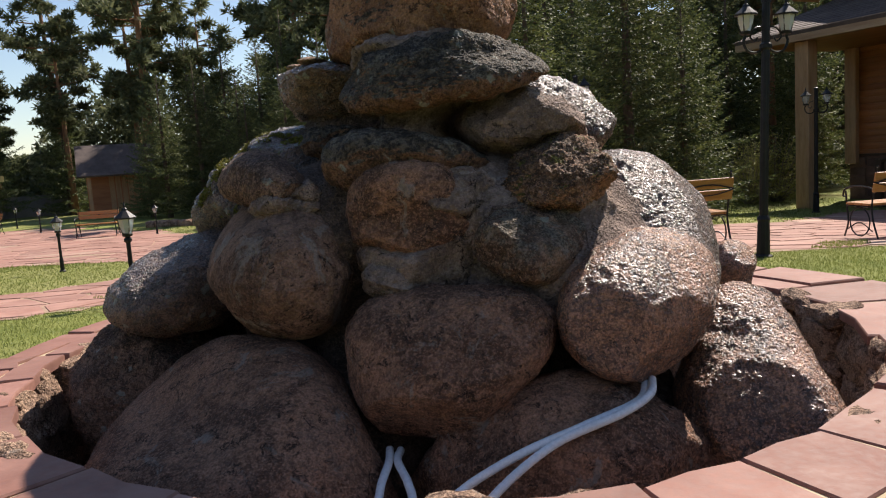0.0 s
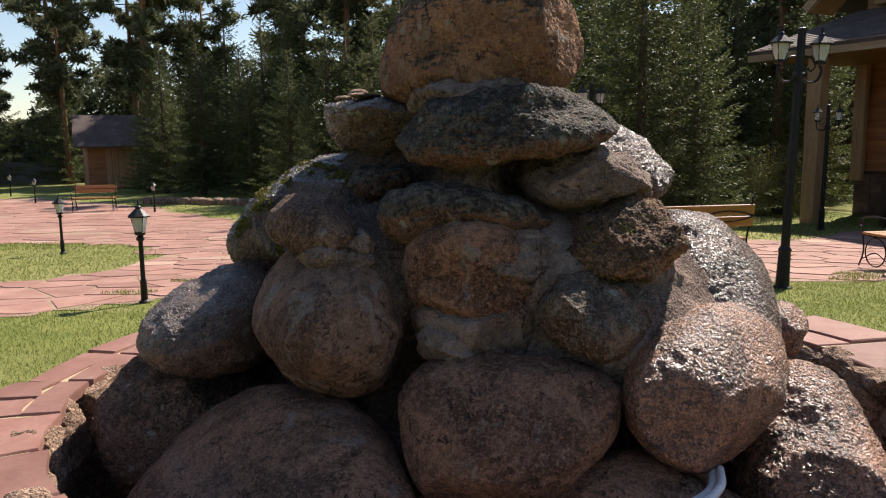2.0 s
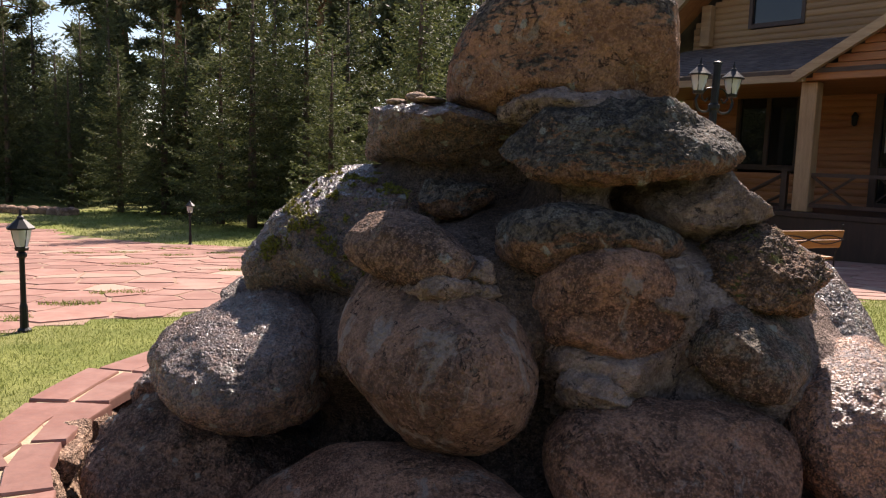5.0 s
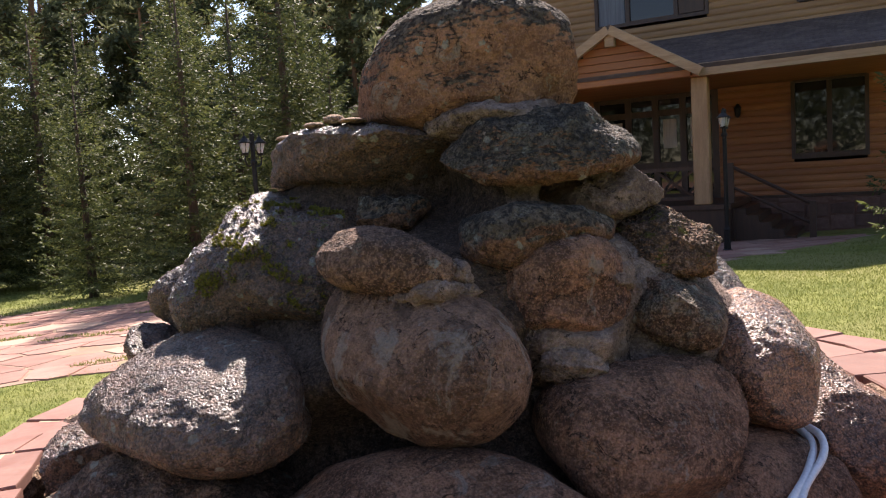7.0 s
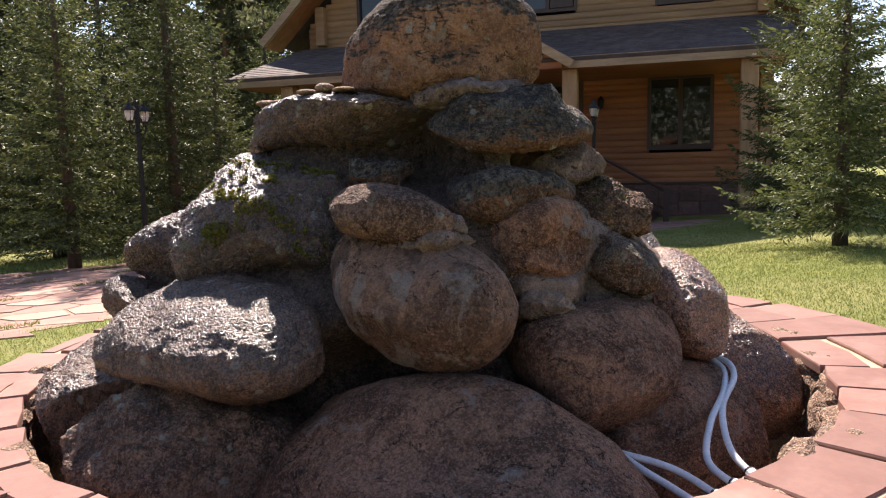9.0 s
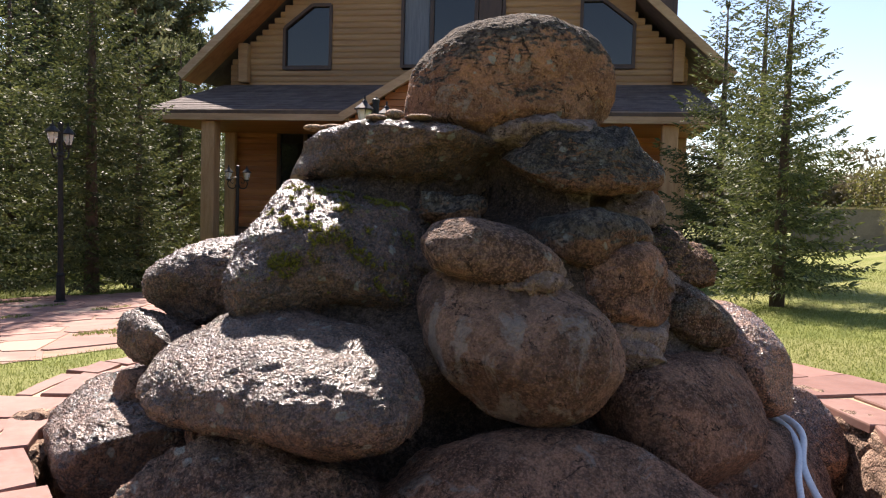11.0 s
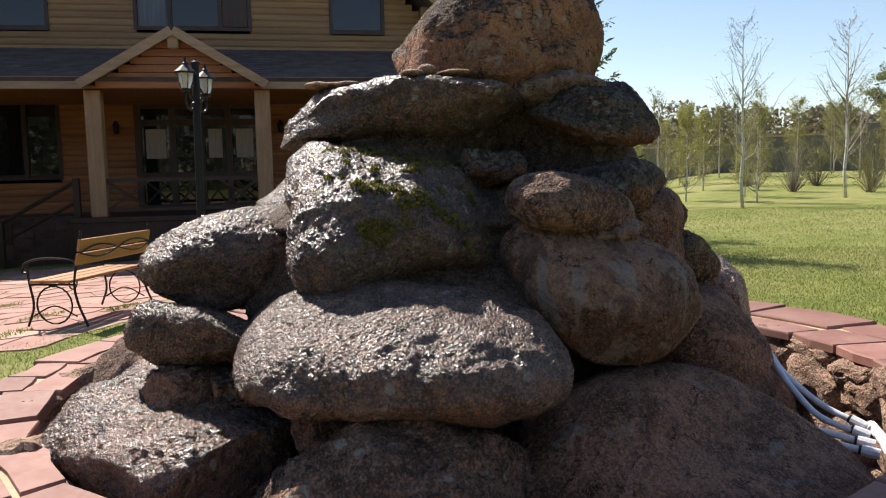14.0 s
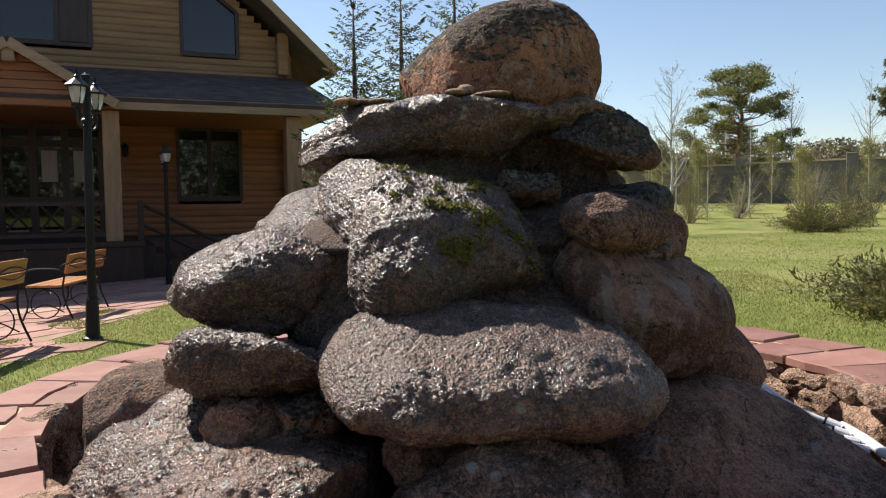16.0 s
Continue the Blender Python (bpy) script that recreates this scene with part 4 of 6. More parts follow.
def boards(name, x0, x1, z0, z1, y, mat, holes, parent, step=0.19, slope=None):
    """Rounded siding boards one above another, cut round the openings."""
    z = z0
    while z < z1 - 0.01:
        zt = min(z + step, z1)
        spans = [(x0, x1)]
        if slope:
            run = max(0.0, (zt - slope[0]) / slope[1])
            spans = [(x0 + run, x1 - run)]
        for hx0, hx1, hz0, hz1 in holes:
            if zt > hz0 + 0.02 and z < hz1 - 0.02:
                cut = []
                for a, b in spans:
                    if hx1 <= a or hx0 >= b:
                        cut.append((a, b))
                        continue
                    if hx0 > a:
                        cut.append((a, hx0))
                    if hx1 < b:
                        cut.append((hx1, b))
                spans = cut
        for a, b in spans:
            if b - a < 0.05:
                continue
            bm = bmesh.new()
            pr = [(0.16, z), (0.012, z), (-0.008, z + (zt - z) * 0.25), (-0.012, z + (zt - z) * 0.6), (0.006, zt - 0.006), (0.02, zt - 0.003), (0.16, zt - 0.003)]
            va = [bm.verts.new((a, y + dy, zz)) for dy, zz in pr]
            vb = [bm.verts.new((b, y + dy, zz)) for dy, zz in pr]
            for i in range(len(pr)):
                j = (i + 1) % len(pr)
                bm.faces.new((va[i], va[j], vb[j], vb[i]))
            bm.faces.new(va[::-1])
            bm.faces.new(vb)
            part(name, bm, mat, parent)
        z = zt


boards("board", X_L, X_R, 0.46, 5.1, Y_WALL, WALLWOOD, [*WINS, DOOR], house)
UPW = [(-12.80, -11.23, 5.74, 7.75), (-3.29, -1.72, 5.74, 7.75), (-8.86, -5.66, 5.79, 8.0)]
RISE = 0.92
boards("board", X_L, X_R, 5.1, 12.0, Y_WALL, WALLWOOD_UP, UPW, house, 0.19, (6.0, RISE))
part("side_wall", box(X_L, X_L + 0.16, Y_WALL + 0.165, 32, 0.46, 6.0), WALLWOOD, house)
part("side_wall", box(X_R - 0.16, X_R, Y_WALL + 0.165, 32, 0.46, 6.0), WALLWOOD, house)
part("back_wall", box(X_L, X_R, 32.01, 32.16, -0.8, 7.0), WALLWOOD, house)
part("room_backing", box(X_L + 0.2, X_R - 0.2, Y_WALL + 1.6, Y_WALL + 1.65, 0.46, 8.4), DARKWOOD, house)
part("stone_base", box(X_L - 0.03, X_R + 0.03, Y_WALL - 0.07, 32, -1.2, 0.46, 0.02), STONEBASE, house, "dark red rubble stone plinth")
plr = random.Random(17)
px = X_L - 0.03
while px < X_R:
    pw = plr.uniform(0.35, 0.75)
    pz = -0.75
    while pz < 0.42:
        ph = min(plr.uniform(0.22, 0.42), 0.45 - pz)
        j = [plr.uniform(0.012, 0.05) for _ in range(4)]
        bm = prism([(px + j[0], pz + j[1]), (px + pw - j[1], pz + j[2]), (px + pw - j[2], pz + ph - j[3]), (px + pw * 0.5, pz + ph - 0.012), (px + j[3], pz + ph - j[0])], 0.0, plr.uniform(0.025, 0.05))
        bmesh.ops.transform(bm, matrix=Matrix.Translation((0, Y_WALL - 0.068, 0)) @ Matrix.Rotation(math.pi / 2, 4, "X"), verts=bm.verts)
        part("plinth_stone", bm, PLINTH, house)
        pz += ph
    px += pw
part("base_ledge", box(X_L - 0.06, X_R + 0.06, Y_WALL - 0.10, Y_WALL + 0.01, 0.46, 0.53), DARKWOOD, house)


def window(x0, x1, z0, z1, mullions, parent, y=Y_WALL, cut=0):
    """A dark-framed window; cut slopes the top away to one side."""
    w = part("window", box(x0 + 0.02, x1 - 0.02, y + 0.05, y + 0.13, z0 + 0.02, z0 + 0.10), DARKWOOD, parent, "dark brown framed window")
    f = 0.10
    zl = z1 - (0.72 if cut < 0 else 0)
    zr = z1 - (0.72 if cut > 0 else 0)
    xm = x0 + (x1 - x0) * (0.5 if cut else 0)
    def bar(ax, az, bx, bz, wdt=f, y0=-0.05, y1=0.10):
        d = Vector((bx - ax, 0, bz - az))
        n = Vector((-d.z, 0, d.x)).normalized() * wdt / 2
        bm = bmesh.new()
        vs = [bm.verts.new((px, yy, pz)) for yy in (y + y0, y + y1) for px, pz in ((ax + n.x, az + n.z), (bx + n.x, bz + n.z), (bx - n.x, bz - n.z), (ax - n.x, az - n.z))]
        for q in ((0, 1, 2, 3), (7, 6, 5, 4), (0, 4, 5, 1), (1, 5, 6, 2), (2, 6, 7, 3), (3, 7, 4, 0)):
            bm.faces.new([vs[i] for i in q])
        part("frame_bar", bm, DARKWOOD, w)
    bar(x0 - f / 2, z0, x1 + f / 2, z0)
    bar(x0, z0 + f / 2, x0, zl)
    bar(x1, z0 + f / 2, x1, zr)
    top = [(x0, zl), (x1, zr)] if not cut else ([(x0, zl), ((x0 + x1) / 2, z1), (x1, zr)] if cut else [])
    if cut < 0:
        top = [(x0, zl), (x0 + (x1 - x0) * 0.6, z1), (x1, z1)]
    if cut > 0:
        top = [(x0, z1), (x0 + (x1 - x0) * 0.4, z1), (x1, zr)]
    for a, b in zip(top, top[1:]):
        bar(*a, *b)
    for m in mullions:
        bar(m, z0 + f / 2, m, z1 - f / 2, 0.12, -0.02)
    bm = bmesh.new()
    pts = [(x0, z0)] + [(x1, z0)] + top[::-1]
    vs = [bm.verts.new((px, y + 0.06, pz)) for px, pz in pts]
    bm.faces.new(vs)
    part("pane", bm, PANE, w)
    if cut:
        # boards fill the corner above the sloping top
        cx0, cx1 = (x0, x0 + (x1 - x0) * 0.6) if cut < 0 else (x0 + (x1 - x0) * 0.4, x1)
        bm = bmesh.new()
        tri = [(cx0, z1 - 0.72 if cut < 0 else z1), (cx1, z1 if cut < 0 else z1 - 0.72), (cx1 if cut > 0 else cx0, z1 + 0.02)]
        a = [bm.verts.new((px, y - 0.004, pz)) for px, pz in tri]
        b = [bm.verts.new((px, y + 0.12, pz)) for px, pz in tri]
        bm.faces.new(a)
        bm.faces.new(b[::-1])
        for i in range(3):
            bm.faces.new((a[i], b[i], b[(i + 1) % 3], a[(i + 1) % 3]))
        part("corner_boards", bm, WALLWOOD_UP, w)
    return w


for x0, x1, z0, z1 in WINS:
    window(x0, x1, z0, z1, [(x0 + x1) / 2], house)
window(*UPW[0], [], house, cut=-1)
window(*UPW[1], [], house, cut=1)
wide = window(*UPW[2], [-7.92, -6.52], house)
part("open_sash", box(-6.44, -5.73, Y_WALL - 0.02, Y_WALL + 0.05, 5.86, 7.93, 0.01), DARKWOOD, wide, "dark sash turned inward")
part("curtain", box(-8.80, -8.02, Y_WALL + 0.035, Y_WALL + 0.055, 5.86, 7.93), BLIND, wide, "grey-blue blind behind the glass")

# glazed entrance
door = part("door", box(DOOR[0], DOOR[1], Y_WALL + 0.02, Y_WALL + 0.10, DOOR[2], DOOR[2] + 0.16), DARKWOOD, house, "dark wooden glazed entrance doors")
XS = [DOOR[0], -8.02, -7.21, -6.42, DOOR[1]]
for x in XS:
    part("stile", box(x - 0.09, x + 0.09, Y_WALL - 0.04, Y_WALL + 0.12, DOOR[2], DOOR[3]), DARKWOOD, door)
for z in (0.60, 1.55, 3.09, 3.58):
    part("rail", box(DOOR[0] + 0.09, DOOR[1] - 0.09, Y_WALL - 0.02, Y_WALL + 0.10, z - 0.09, z + 0.09), DARKWOOD, door)
for a, b in zip(XS, XS[1:]):
    for z0, z1 in ((0.69, 1.46), (1.64, 3.0), (3.18, 3.49)):
        part("pane", box(a + 0.09, b - 0.09, Y_WALL + 0.04, Y_WALL + 0.05, z0, z1), PANE, door)
        if z0 < 1:
            for s in (-1, 1):
                p0 = (a + 0.09 if s > 0 else b - 0.09, Y_WALL + 0.02, z0)
                p1 = (b - 0.09 if s > 0 else a + 0.09, Y_WALL + 0.02, z1)
                part("cross_bar", tube([p0, p1], 0.035, 4), DARKWOOD, door)
    if a != XS[1]:
        part("curtain", box(a + 0.2, b - 0.2, Y_WALL + 0.02, Y_WALL + 0.03, 2.05, 2.9), CURTAIN, door, "pale curtain behind the glass")
for x in (-9.55, -4.9):
    part("wall_lantern", lathe([(0.02, 2.75), (0.07, 2.8), (0.09, 3.0), (0.11, 3.02), (0.02, 3.14)], 6), IRON, house, "small black wall lantern", pose(x, Y_WALL - 0.12, 0))

# porch: deck, posts, roof, small gable
part("porch_deck", box(-9.9, -4.6, Y_POST - 0.15, Y_WALL - 0.11, 0.40, 0.53, 0.01), DARKWOOD, house)
part("deck_skirt", box(-9.85, -4.65, Y_POST - 0.10, Y_WALL - 0.11, -0.9, 0.395), DARKWOOD, house)
for x in (-9.27, -5.27):
    part("post", box(x - 0.19, x + 0.19, Y_POST - 0.02, Y_POST + 0.34, 0.53, 3.61, 0.02), POSTWOOD, house)
for x in (-13.48, -0.95):
    part("post", box(x - 0.2, x + 0.2, Y_POST - 0.02, Y_POST + 0.36, -1.0, 3.61, 0.02), POSTWOOD, house)
    part("wall_panel", box(-14.70 if x < -7 else -0.46, -14.34 if x < -7 else -0.10, Y_WALL - 0.3, Y_WALL - 0.11, 0.24, 3.61, 0.02), POSTWOOD, house)
for s in (-1, 1):
    for k in range(6):
        xa = X_MID + s * (2.65 + 0.28 * k)
        part("step", box(min(xa, xa + s * 0.28), max(xa, xa + s * 0.28), Y_POST + 0.5, Y_WALL - 0.4, -0.9, 0.37 - 0.17 * k), DARKWOOD, house)
    for yy in (Y_POST + 0.45,):
        part("hand_rail", tube([(X_MID + s * 2.55, yy, 1.45), (X_MID + s * 4.4, yy, 0.42)], 0.05, 6), DARKWOOD, house)
        part("hand_rail", tube([(X_MID + s * 2.55, yy, 0.95), (X_MID + s * 4.4, yy, -0.05)], 0.04, 6), DARKWOOD, house)
        for px, zz in ((2.6, 1.5), (4.4, 0.5)):
            part("rail_post", box(X_MID + s * px - 0.07, X_MID + s * px + 0.07, yy - 0.07, yy + 0.07, -0.9, zz), DARKWOOD, house)
for x0, x1 in ((-9.08, -8.1), (-6.4, -5.46), (-8.1, -6.4)):
    for z in (0.65, 1.38):
        part("rail_bar", box(x0, x1, Y_POST + 0.08, Y_POST + 0.15, z, z + 0.09), DARKWOOD, house)
    if x0 != -8.1:
        part("rail_cross", tube([(x0, Y_POST + 0.115, 0.70), (x1, Y_POST + 0.115, 1.40)], 0.04, 4), DARKWOOD, house)
        part("rail_cross", tube([(x1, Y_POST + 0.115, 0.70), (x0, Y_POST + 0.115, 1.40)], 0.04, 4), DARKWOOD, house)
EL, ER = -15.4, 0.3
part("eave_beam", box(EL, X_MID - 2.05, Y_POST - 0.25, Y_POST - 0.12, 3.61, 3.90), BEAMWOOD, house)
part("eave_beam", box(X_MID + 2.05, ER, Y_POST - 0.25, Y_POST - 0.12, 3.61, 3.90), BEAMWOOD, house)
part("porch_ceiling", box(EL + 0.2, ER - 0.2, Y_POST - 0.10, Y_WALL - 0.02, 3.62, 3.70), WALLWOOD, house)


def sheet(pts, thick, mat, name, parent, label=""):
    bm = bmesh.new()
    n = (Vector(pts[1]) - Vector(pts[0])).cross(Vector(pts[2]) - Vector(pts[0])).normalized() * thick
    a = [bm.verts.new(p) for p in pts]
    b = [bm.verts.new(Vector(p) - n) for p in pts]
    bm.faces.new(a)
    bm.faces.new(b[::-1])
    k = len(pts)
    for i in range(k):
        bm.faces.new((a[i], b[i], b[(i + 1) % k], a[(i + 1) % k]))
    return part(name, bm, mat, parent, label)


def shingled(p00, p10, p11, p01, rows, cols, name, parent, label):
    """A sloping roof sheet with rows of shingle tabs laid on it."""
    roof = sheet([p00, p10, p11, p01], 0.08, SHINGLE, name, parent, label)
    a, b, c, d = map(Vector, (p00, p10, p11, p01))
    n = (b - a).cross(d - a).normalized()
    r2 = random.Random(rows * 7 + cols)
    vs, fs = [], []
    for j in range(rows):
        v0, v1 = j / rows, min(1.0, (j + 1.15) / rows)
        off = 0.5 * (j % 2)
        for i in range(-1, cols):
            u0, u1 = max(0, (i + off + 0.01) / cols), min(1, (i + off + 0.99) / cols)
            if u1 <= u0:
                continue
            def at(u, v, h):
                lo, hi = a + (b - a) * u, d + (c - d) * u
                return lo + (hi - lo) * v + n * h
            k = len(vs)
            h = 0.014 + r2.uniform(0, 0.006)
            vs += [at(u0, v0, h), at(u1, v0, h), at(u1, v1, 0.004), at(u0, v1, 0.004), at(u0, v0, 0.001), at(u1, v0, 0.001)]
            fs += [(k, k + 1, k + 2, k + 3), (k + 4, k + 5, k + 1, k)]
    tabs = part("shingles", mesh_from("shingles", [v[:] for v in vs], fs, SHINGLE), SHINGLE, roof)
    tagged(tabs, kind="stuff")
    return roof


TOPZ = 5.2
YE = Y_POST - 0.28
shingled((EL, YE, 3.86), (X_MID, YE, 3.86), (X_MID, Y_WALL - 0.02, TOPZ), (X_L - 0.2, Y_WALL - 0.02, TOPZ), 16, 28, "porch_roof", house, "dark grey-brown shingled porch roof")
shingled((X_MID, YE, 3.86), (ER, YE, 3.86), (X_R + 0.2, Y_WALL - 0.02, TOPZ), (X_MID, Y_WALL - 0.02, TOPZ), 16, 28, "porch_roof", house, "dark grey-brown shingled porch roof")
shingled((EL, 26, 3.86), (EL, YE, 3.86), (X_L - 0.2, Y_WALL - 0.02, TOPZ), (X_L - 0.2, 26, TOPZ), 12, 24, "side_roof", house, "shingled hip of the porch roof")
GA, GZ = 5.03, 3.78
YG = Y_POST - 0.45
for s in (-1, 1):
    xe = X_MID + s * 2.15
    quad = [(xe, YG, GZ), (X_MID, YG, GA + 0.06), (X_MID, Y_WALL - 0.3, GA + 0.06), (xe, Y_WALL - 2.0, GZ)]
    if s > 0:
        quad = [quad[1], quad[0], quad[3], quad[2]]
    sheet(quad, 0.10, SHINGLE, "gable_roof", house)
    part("barge_board", tube([(xe, YG - 0.03, GZ - 0.10), (X_MID + s * 0.02, YG - 0.03, GA - 0.08)], 0.15, 4), BEAMWOOD, house)
part("king_block", box(X_MID - 0.13, X_MID + 0.13, YG - 0.06, YG + 0.10, GA - 0.50, GA - 0.12, 0.02), BEAMWOOD, house)
z = 3.62
while z < GA - 0.2:
    half = 2.0 * (GA - z - 0.1) / (GA - 3.62)
    part("gable_board", box(X_MID - half, X_MID + half, Y_POST - 0.22, Y_POST - 0.12, z + 0.004, z + 0.185, 0.012), WALLWOOD, house)
    z += 0.19

# main roof
RY0, RY1 = Y_WALL - 1.05, 33.0
for s in (-1, 1):
    X_RID = -7.42
    xe, ze = X_RID + s * 8.43, 5.42
    za = ze + 8.43 * RISE
    lo = [(xe, RY0, ze), (X_RID, RY0, za), (X_RID, RY1, za), (xe, RY1, ze)]
    if s > 0:
        lo = [lo[1], lo[0], lo[3], lo[2]]
    sheet(lo, 0.16, SHINGLE, "main_roof", house, "steep shingled main roof")
    d = Vector((X_RID - xe, 0, za - ze)).normalized()
    part("barge_board", tube([(xe, RY0 - 0.04, ze - 0.12), (X_RID, RY0 - 0.04, za - 0.12)], 0.16, 4), BEAMWOOD, house)
    sheet([(xe, RY0, ze - 0.2), (X_RID, RY0, za - 0.2), (X_RID, Y_WALL + 0.1, za - 0.2), (xe, Y_WALL + 0.1, ze - 0.2)], 0.03, WALLWOOD, "soffit", house)
    xb = X_MID + s * 6.85
    part("bracket", box(xb - 0.16, xb + 0.16, Y_WALL - 0.30, Y_WALL - 0.02, 5.25, 6.5, 0.02), WALLWOOD_UP, house)

# ---- lamps ----
def lantern(parent, x, y, z, s=1.0):
    """A tapered four-sided glass lantern with a black roof and spike."""
    lan = part("lantern", lathe([(0.02 * s, 0), (0.055 * s, 0.01 * s), (0.062 * s, 0.035 * s), (0.045 * s, 0.045 * s)], 8), IRON, parent, "", pose(x, y, z))
    part("glass", lathe([(0.05 * s, 0.045 * s), (0.075 * s, 0.12 * s), (0.088 * s, 0.20 * s)], 8), LAMPGLASS, lan, "clear glass")
    part("bulb", lathe([(0.012 * s, 0.05 * s), (0.028 * s, 0.10 * s), (0.015 * s, 0.16 * s)], 8), CURTAIN, lan)
    part("cap", lathe([(0.118 * s, 0.20 * s), (0.12 * s, 0.215 * s), (0.075 * s, 0.255 * s), (0.035 * s, 0.29 * s), (0.03 * s, 0.31 * s), (0.012 * s, 0.325 * s), (0.014 * s, 0.345 * s), (0.003 * s, 0.385 * s)], 8), IRON, lan)
    for k in range(4):
        a = math.pi / 4 + k * math.pi / 2
        part("rib", tube([(0.052 * s * math.cos(a), 0.052 * s * math.sin(a), 0.04 * s), (0.09 * s * math.cos(a), 0.09 * s * math.sin(a), 0.205 * s)], 0.005 * s, 4), IRON, lan)
    return lan


def double_lamp():
    t = thing("street_lamp", "tall black iron garden lamp with two glass lanterns", "lamp post", group="double garden lamps")
    part("base", lathe([(0.10, 0), (0.10, 0.03), (0.07, 0.05), (0.06, 0.40), (0.07, 0.42), (0.05, 0.46)], 10), IRON, t)
    part("pole", lathe([(0.045, 0.46), (0.042, 2.0), (0.04, 2.66)], 10), IRON, t)
    part("collar", lathe([(0.04, 2.18), (0.062, 2.2), (0.062, 2.24), (0.04, 2.26)], 10), IRON, t)
    part("finial", lathe([(0.05, 2.66), (0.05, 2.69), (0.025, 2.70), (0.012, 2.72)], 10), IRON, t)
    for s in (-1, 1):
        arm = spline([(0, 0, 2.22), (s * 0.10, 0, 2.16), (s * 0.20, 0, 2.18), (s * 0.24, 0, 2.27), (s * 0.22, 0, 2.33)], 6)
        part("arm", tube(arm, 0.014, 6), IRON, t)
        curl = spline([(s * 0.04, 0, 2.42), (s * 0.12, 0, 2.40), (s * 0.17, 0, 2.32), (s * 0.12, 0, 2.27), (s * 0.09, 0, 2.31)], 6)
        part("scroll", tube(curl, 0.009, 5), IRON, t)
        lantern(t, s * 0.22, 0, 2.33, 1.0)
    return t


def lawn_lamp():
    t = thing("lawn_lamp", "knee-high black lawn lamp with a glass lantern", "lamp", group="lawn lamps")
    part("pole", lathe([(0.055, 0), (0.055, 0.02), (0.035, 0.04), (0.032, 0.22), (0.024, 0.25), (0.022, 0.62), (0.04, 0.64), (0.04, 0.66), (0.025, 0.68)], 10), IRON, t)
    lantern(t, 0, 0, 0.68, 0.92)
    return t


first = double_lamp()
for k, (x, y, a, lean, hz) in enumerate(((3.42, 8.03, 6, 1.6, 0), (2.60, 14.0, 34, 0.0, 0), (8.75, 17.6, -37, 0.3, 0), (11.25, 10.6, 30, 0.0, 0.12))):
    m = pose(x, y, ground_z(x, y) - 0.01, 0, lean, a)
    if k == 0:
        first.matrix_world = m
    else:
        copy_thing(first, m @ Matrix.Diagonal((1, 1, 1.07, 1)))
lamp0 = lawn_lamp()
for k, (x, y) in enumerate(((-3.17, 7.64), (-6.62, 13.09), (-9.43, 25.14), (-15.85, 30.04), (-19.42, 34.8), (-18.35, 30.33), (-2.58, 18.27))):
    m = pose(x, y, ground_z(x, y), 0, 0, 20 * k)
    if k == 0:
        lamp0.matrix_world = m
    else:
        copy_thing(lamp0, m)


# ---- benches ----
def ring(cx, cz, r, y, n=18, squash=1.0):
    return [(y, cx + r * math.cos(2 * math.pi * i / n), cz + r * squash * math.sin(2 * math.pi * i / n)) for i in range(n + 1)]


def bench():
    """x along the seat, back at y = 0, front at y = 0.5."""
    t = thing("garden_bench", "wrought-iron garden bench with varnished wooden slats", "bench", group="plaza benches")
    L = 0.66
    for i, y in enumerate((0.12, 0.27, 0.42)):
        part("seat_slat", box(-L, L, y - 0.065, y + 0.065, 0.425, 0.455, 0.006), WOODBENCH, t)
    for z0, y0 in ((0.60, -0.015), (0.735, -0.045)):
        bm = box(-L, L, -0.015, 0.015, 0, 0.115, 0.006)
        part("back_slat", bm, WOODBENCH, t, "", pose(0, y0, z0, 12, 0, 0))
    for s in (-1, 1):
        x = s * (L - 0.03)
        part("back_leg", tube(spline([(x, -0.09, 0), (x, 0.0, 0.22), (x, 0.03, 0.42), (x, -0.02, 0.66), (x, -0.07, 0.90)], 6), 0.012, 6), IRON, t)
        part("knob", lathe([(0.006, 0.90), (0.018, 0.915), (0.006, 0.935)], 8), IRON, t, "", pose(x, -0.07, 0))
        part("front_leg", tube(spline([(x, 0.54, 0), (x, 0.47, 0.2), (x, 0.50, 0.42), (x, 0.52, 0.60)], 6), 0.012, 6), IRON, t)
        part("arm_rest", tube(spline([(x, -0.02, 0.62), (x, 0.12, 0.66), (x, 0.36, 0.665), (x, 0.53, 0.62), (x, 0.57, 0.54), (x, 0.52, 0.52)], 6), 0.012, 6), IRON, t)
        part("seat_bar", tube([(x, 0.02, 0.41), (x, 0.50, 0.41)], 0.011, 6), IRON, t)
        part("leg_ring", tube(ring(0.25, 0.21, 0.185, x), 0.009, 6), IRON, t)
        part("cross_stay", tube(spline([(x, 0.02, 0.10), (x, 0.25, 0.20), (x, 0.48, 0.10)], 6), 0.008, 5), IRON, t)
    wave = lambda o: [(-L + 2 * L * i / 20, -0.055 - 0.02, 0.72 + o * 0.06 * math.sin(math.pi * 2 * i / 20)) for i in range(21)]
    for o in (-1, 1):
        part("back_scroll", tube(wave(o), 0.008, 5), IRON, t)
    part("cross_bar", tube([(-L, 0.27, 0.40), (L, 0.27, 0.40)], 0.009, 5), IRON, t)
    part("front_ring", tube([(0.07 * math.cos(a), 0.46, 0.34 + 0.07 * math.sin(a)) for a in [2 * math.pi * i / 16 for i in range(17)]], 0.008, 5), IRON, t)
    return t


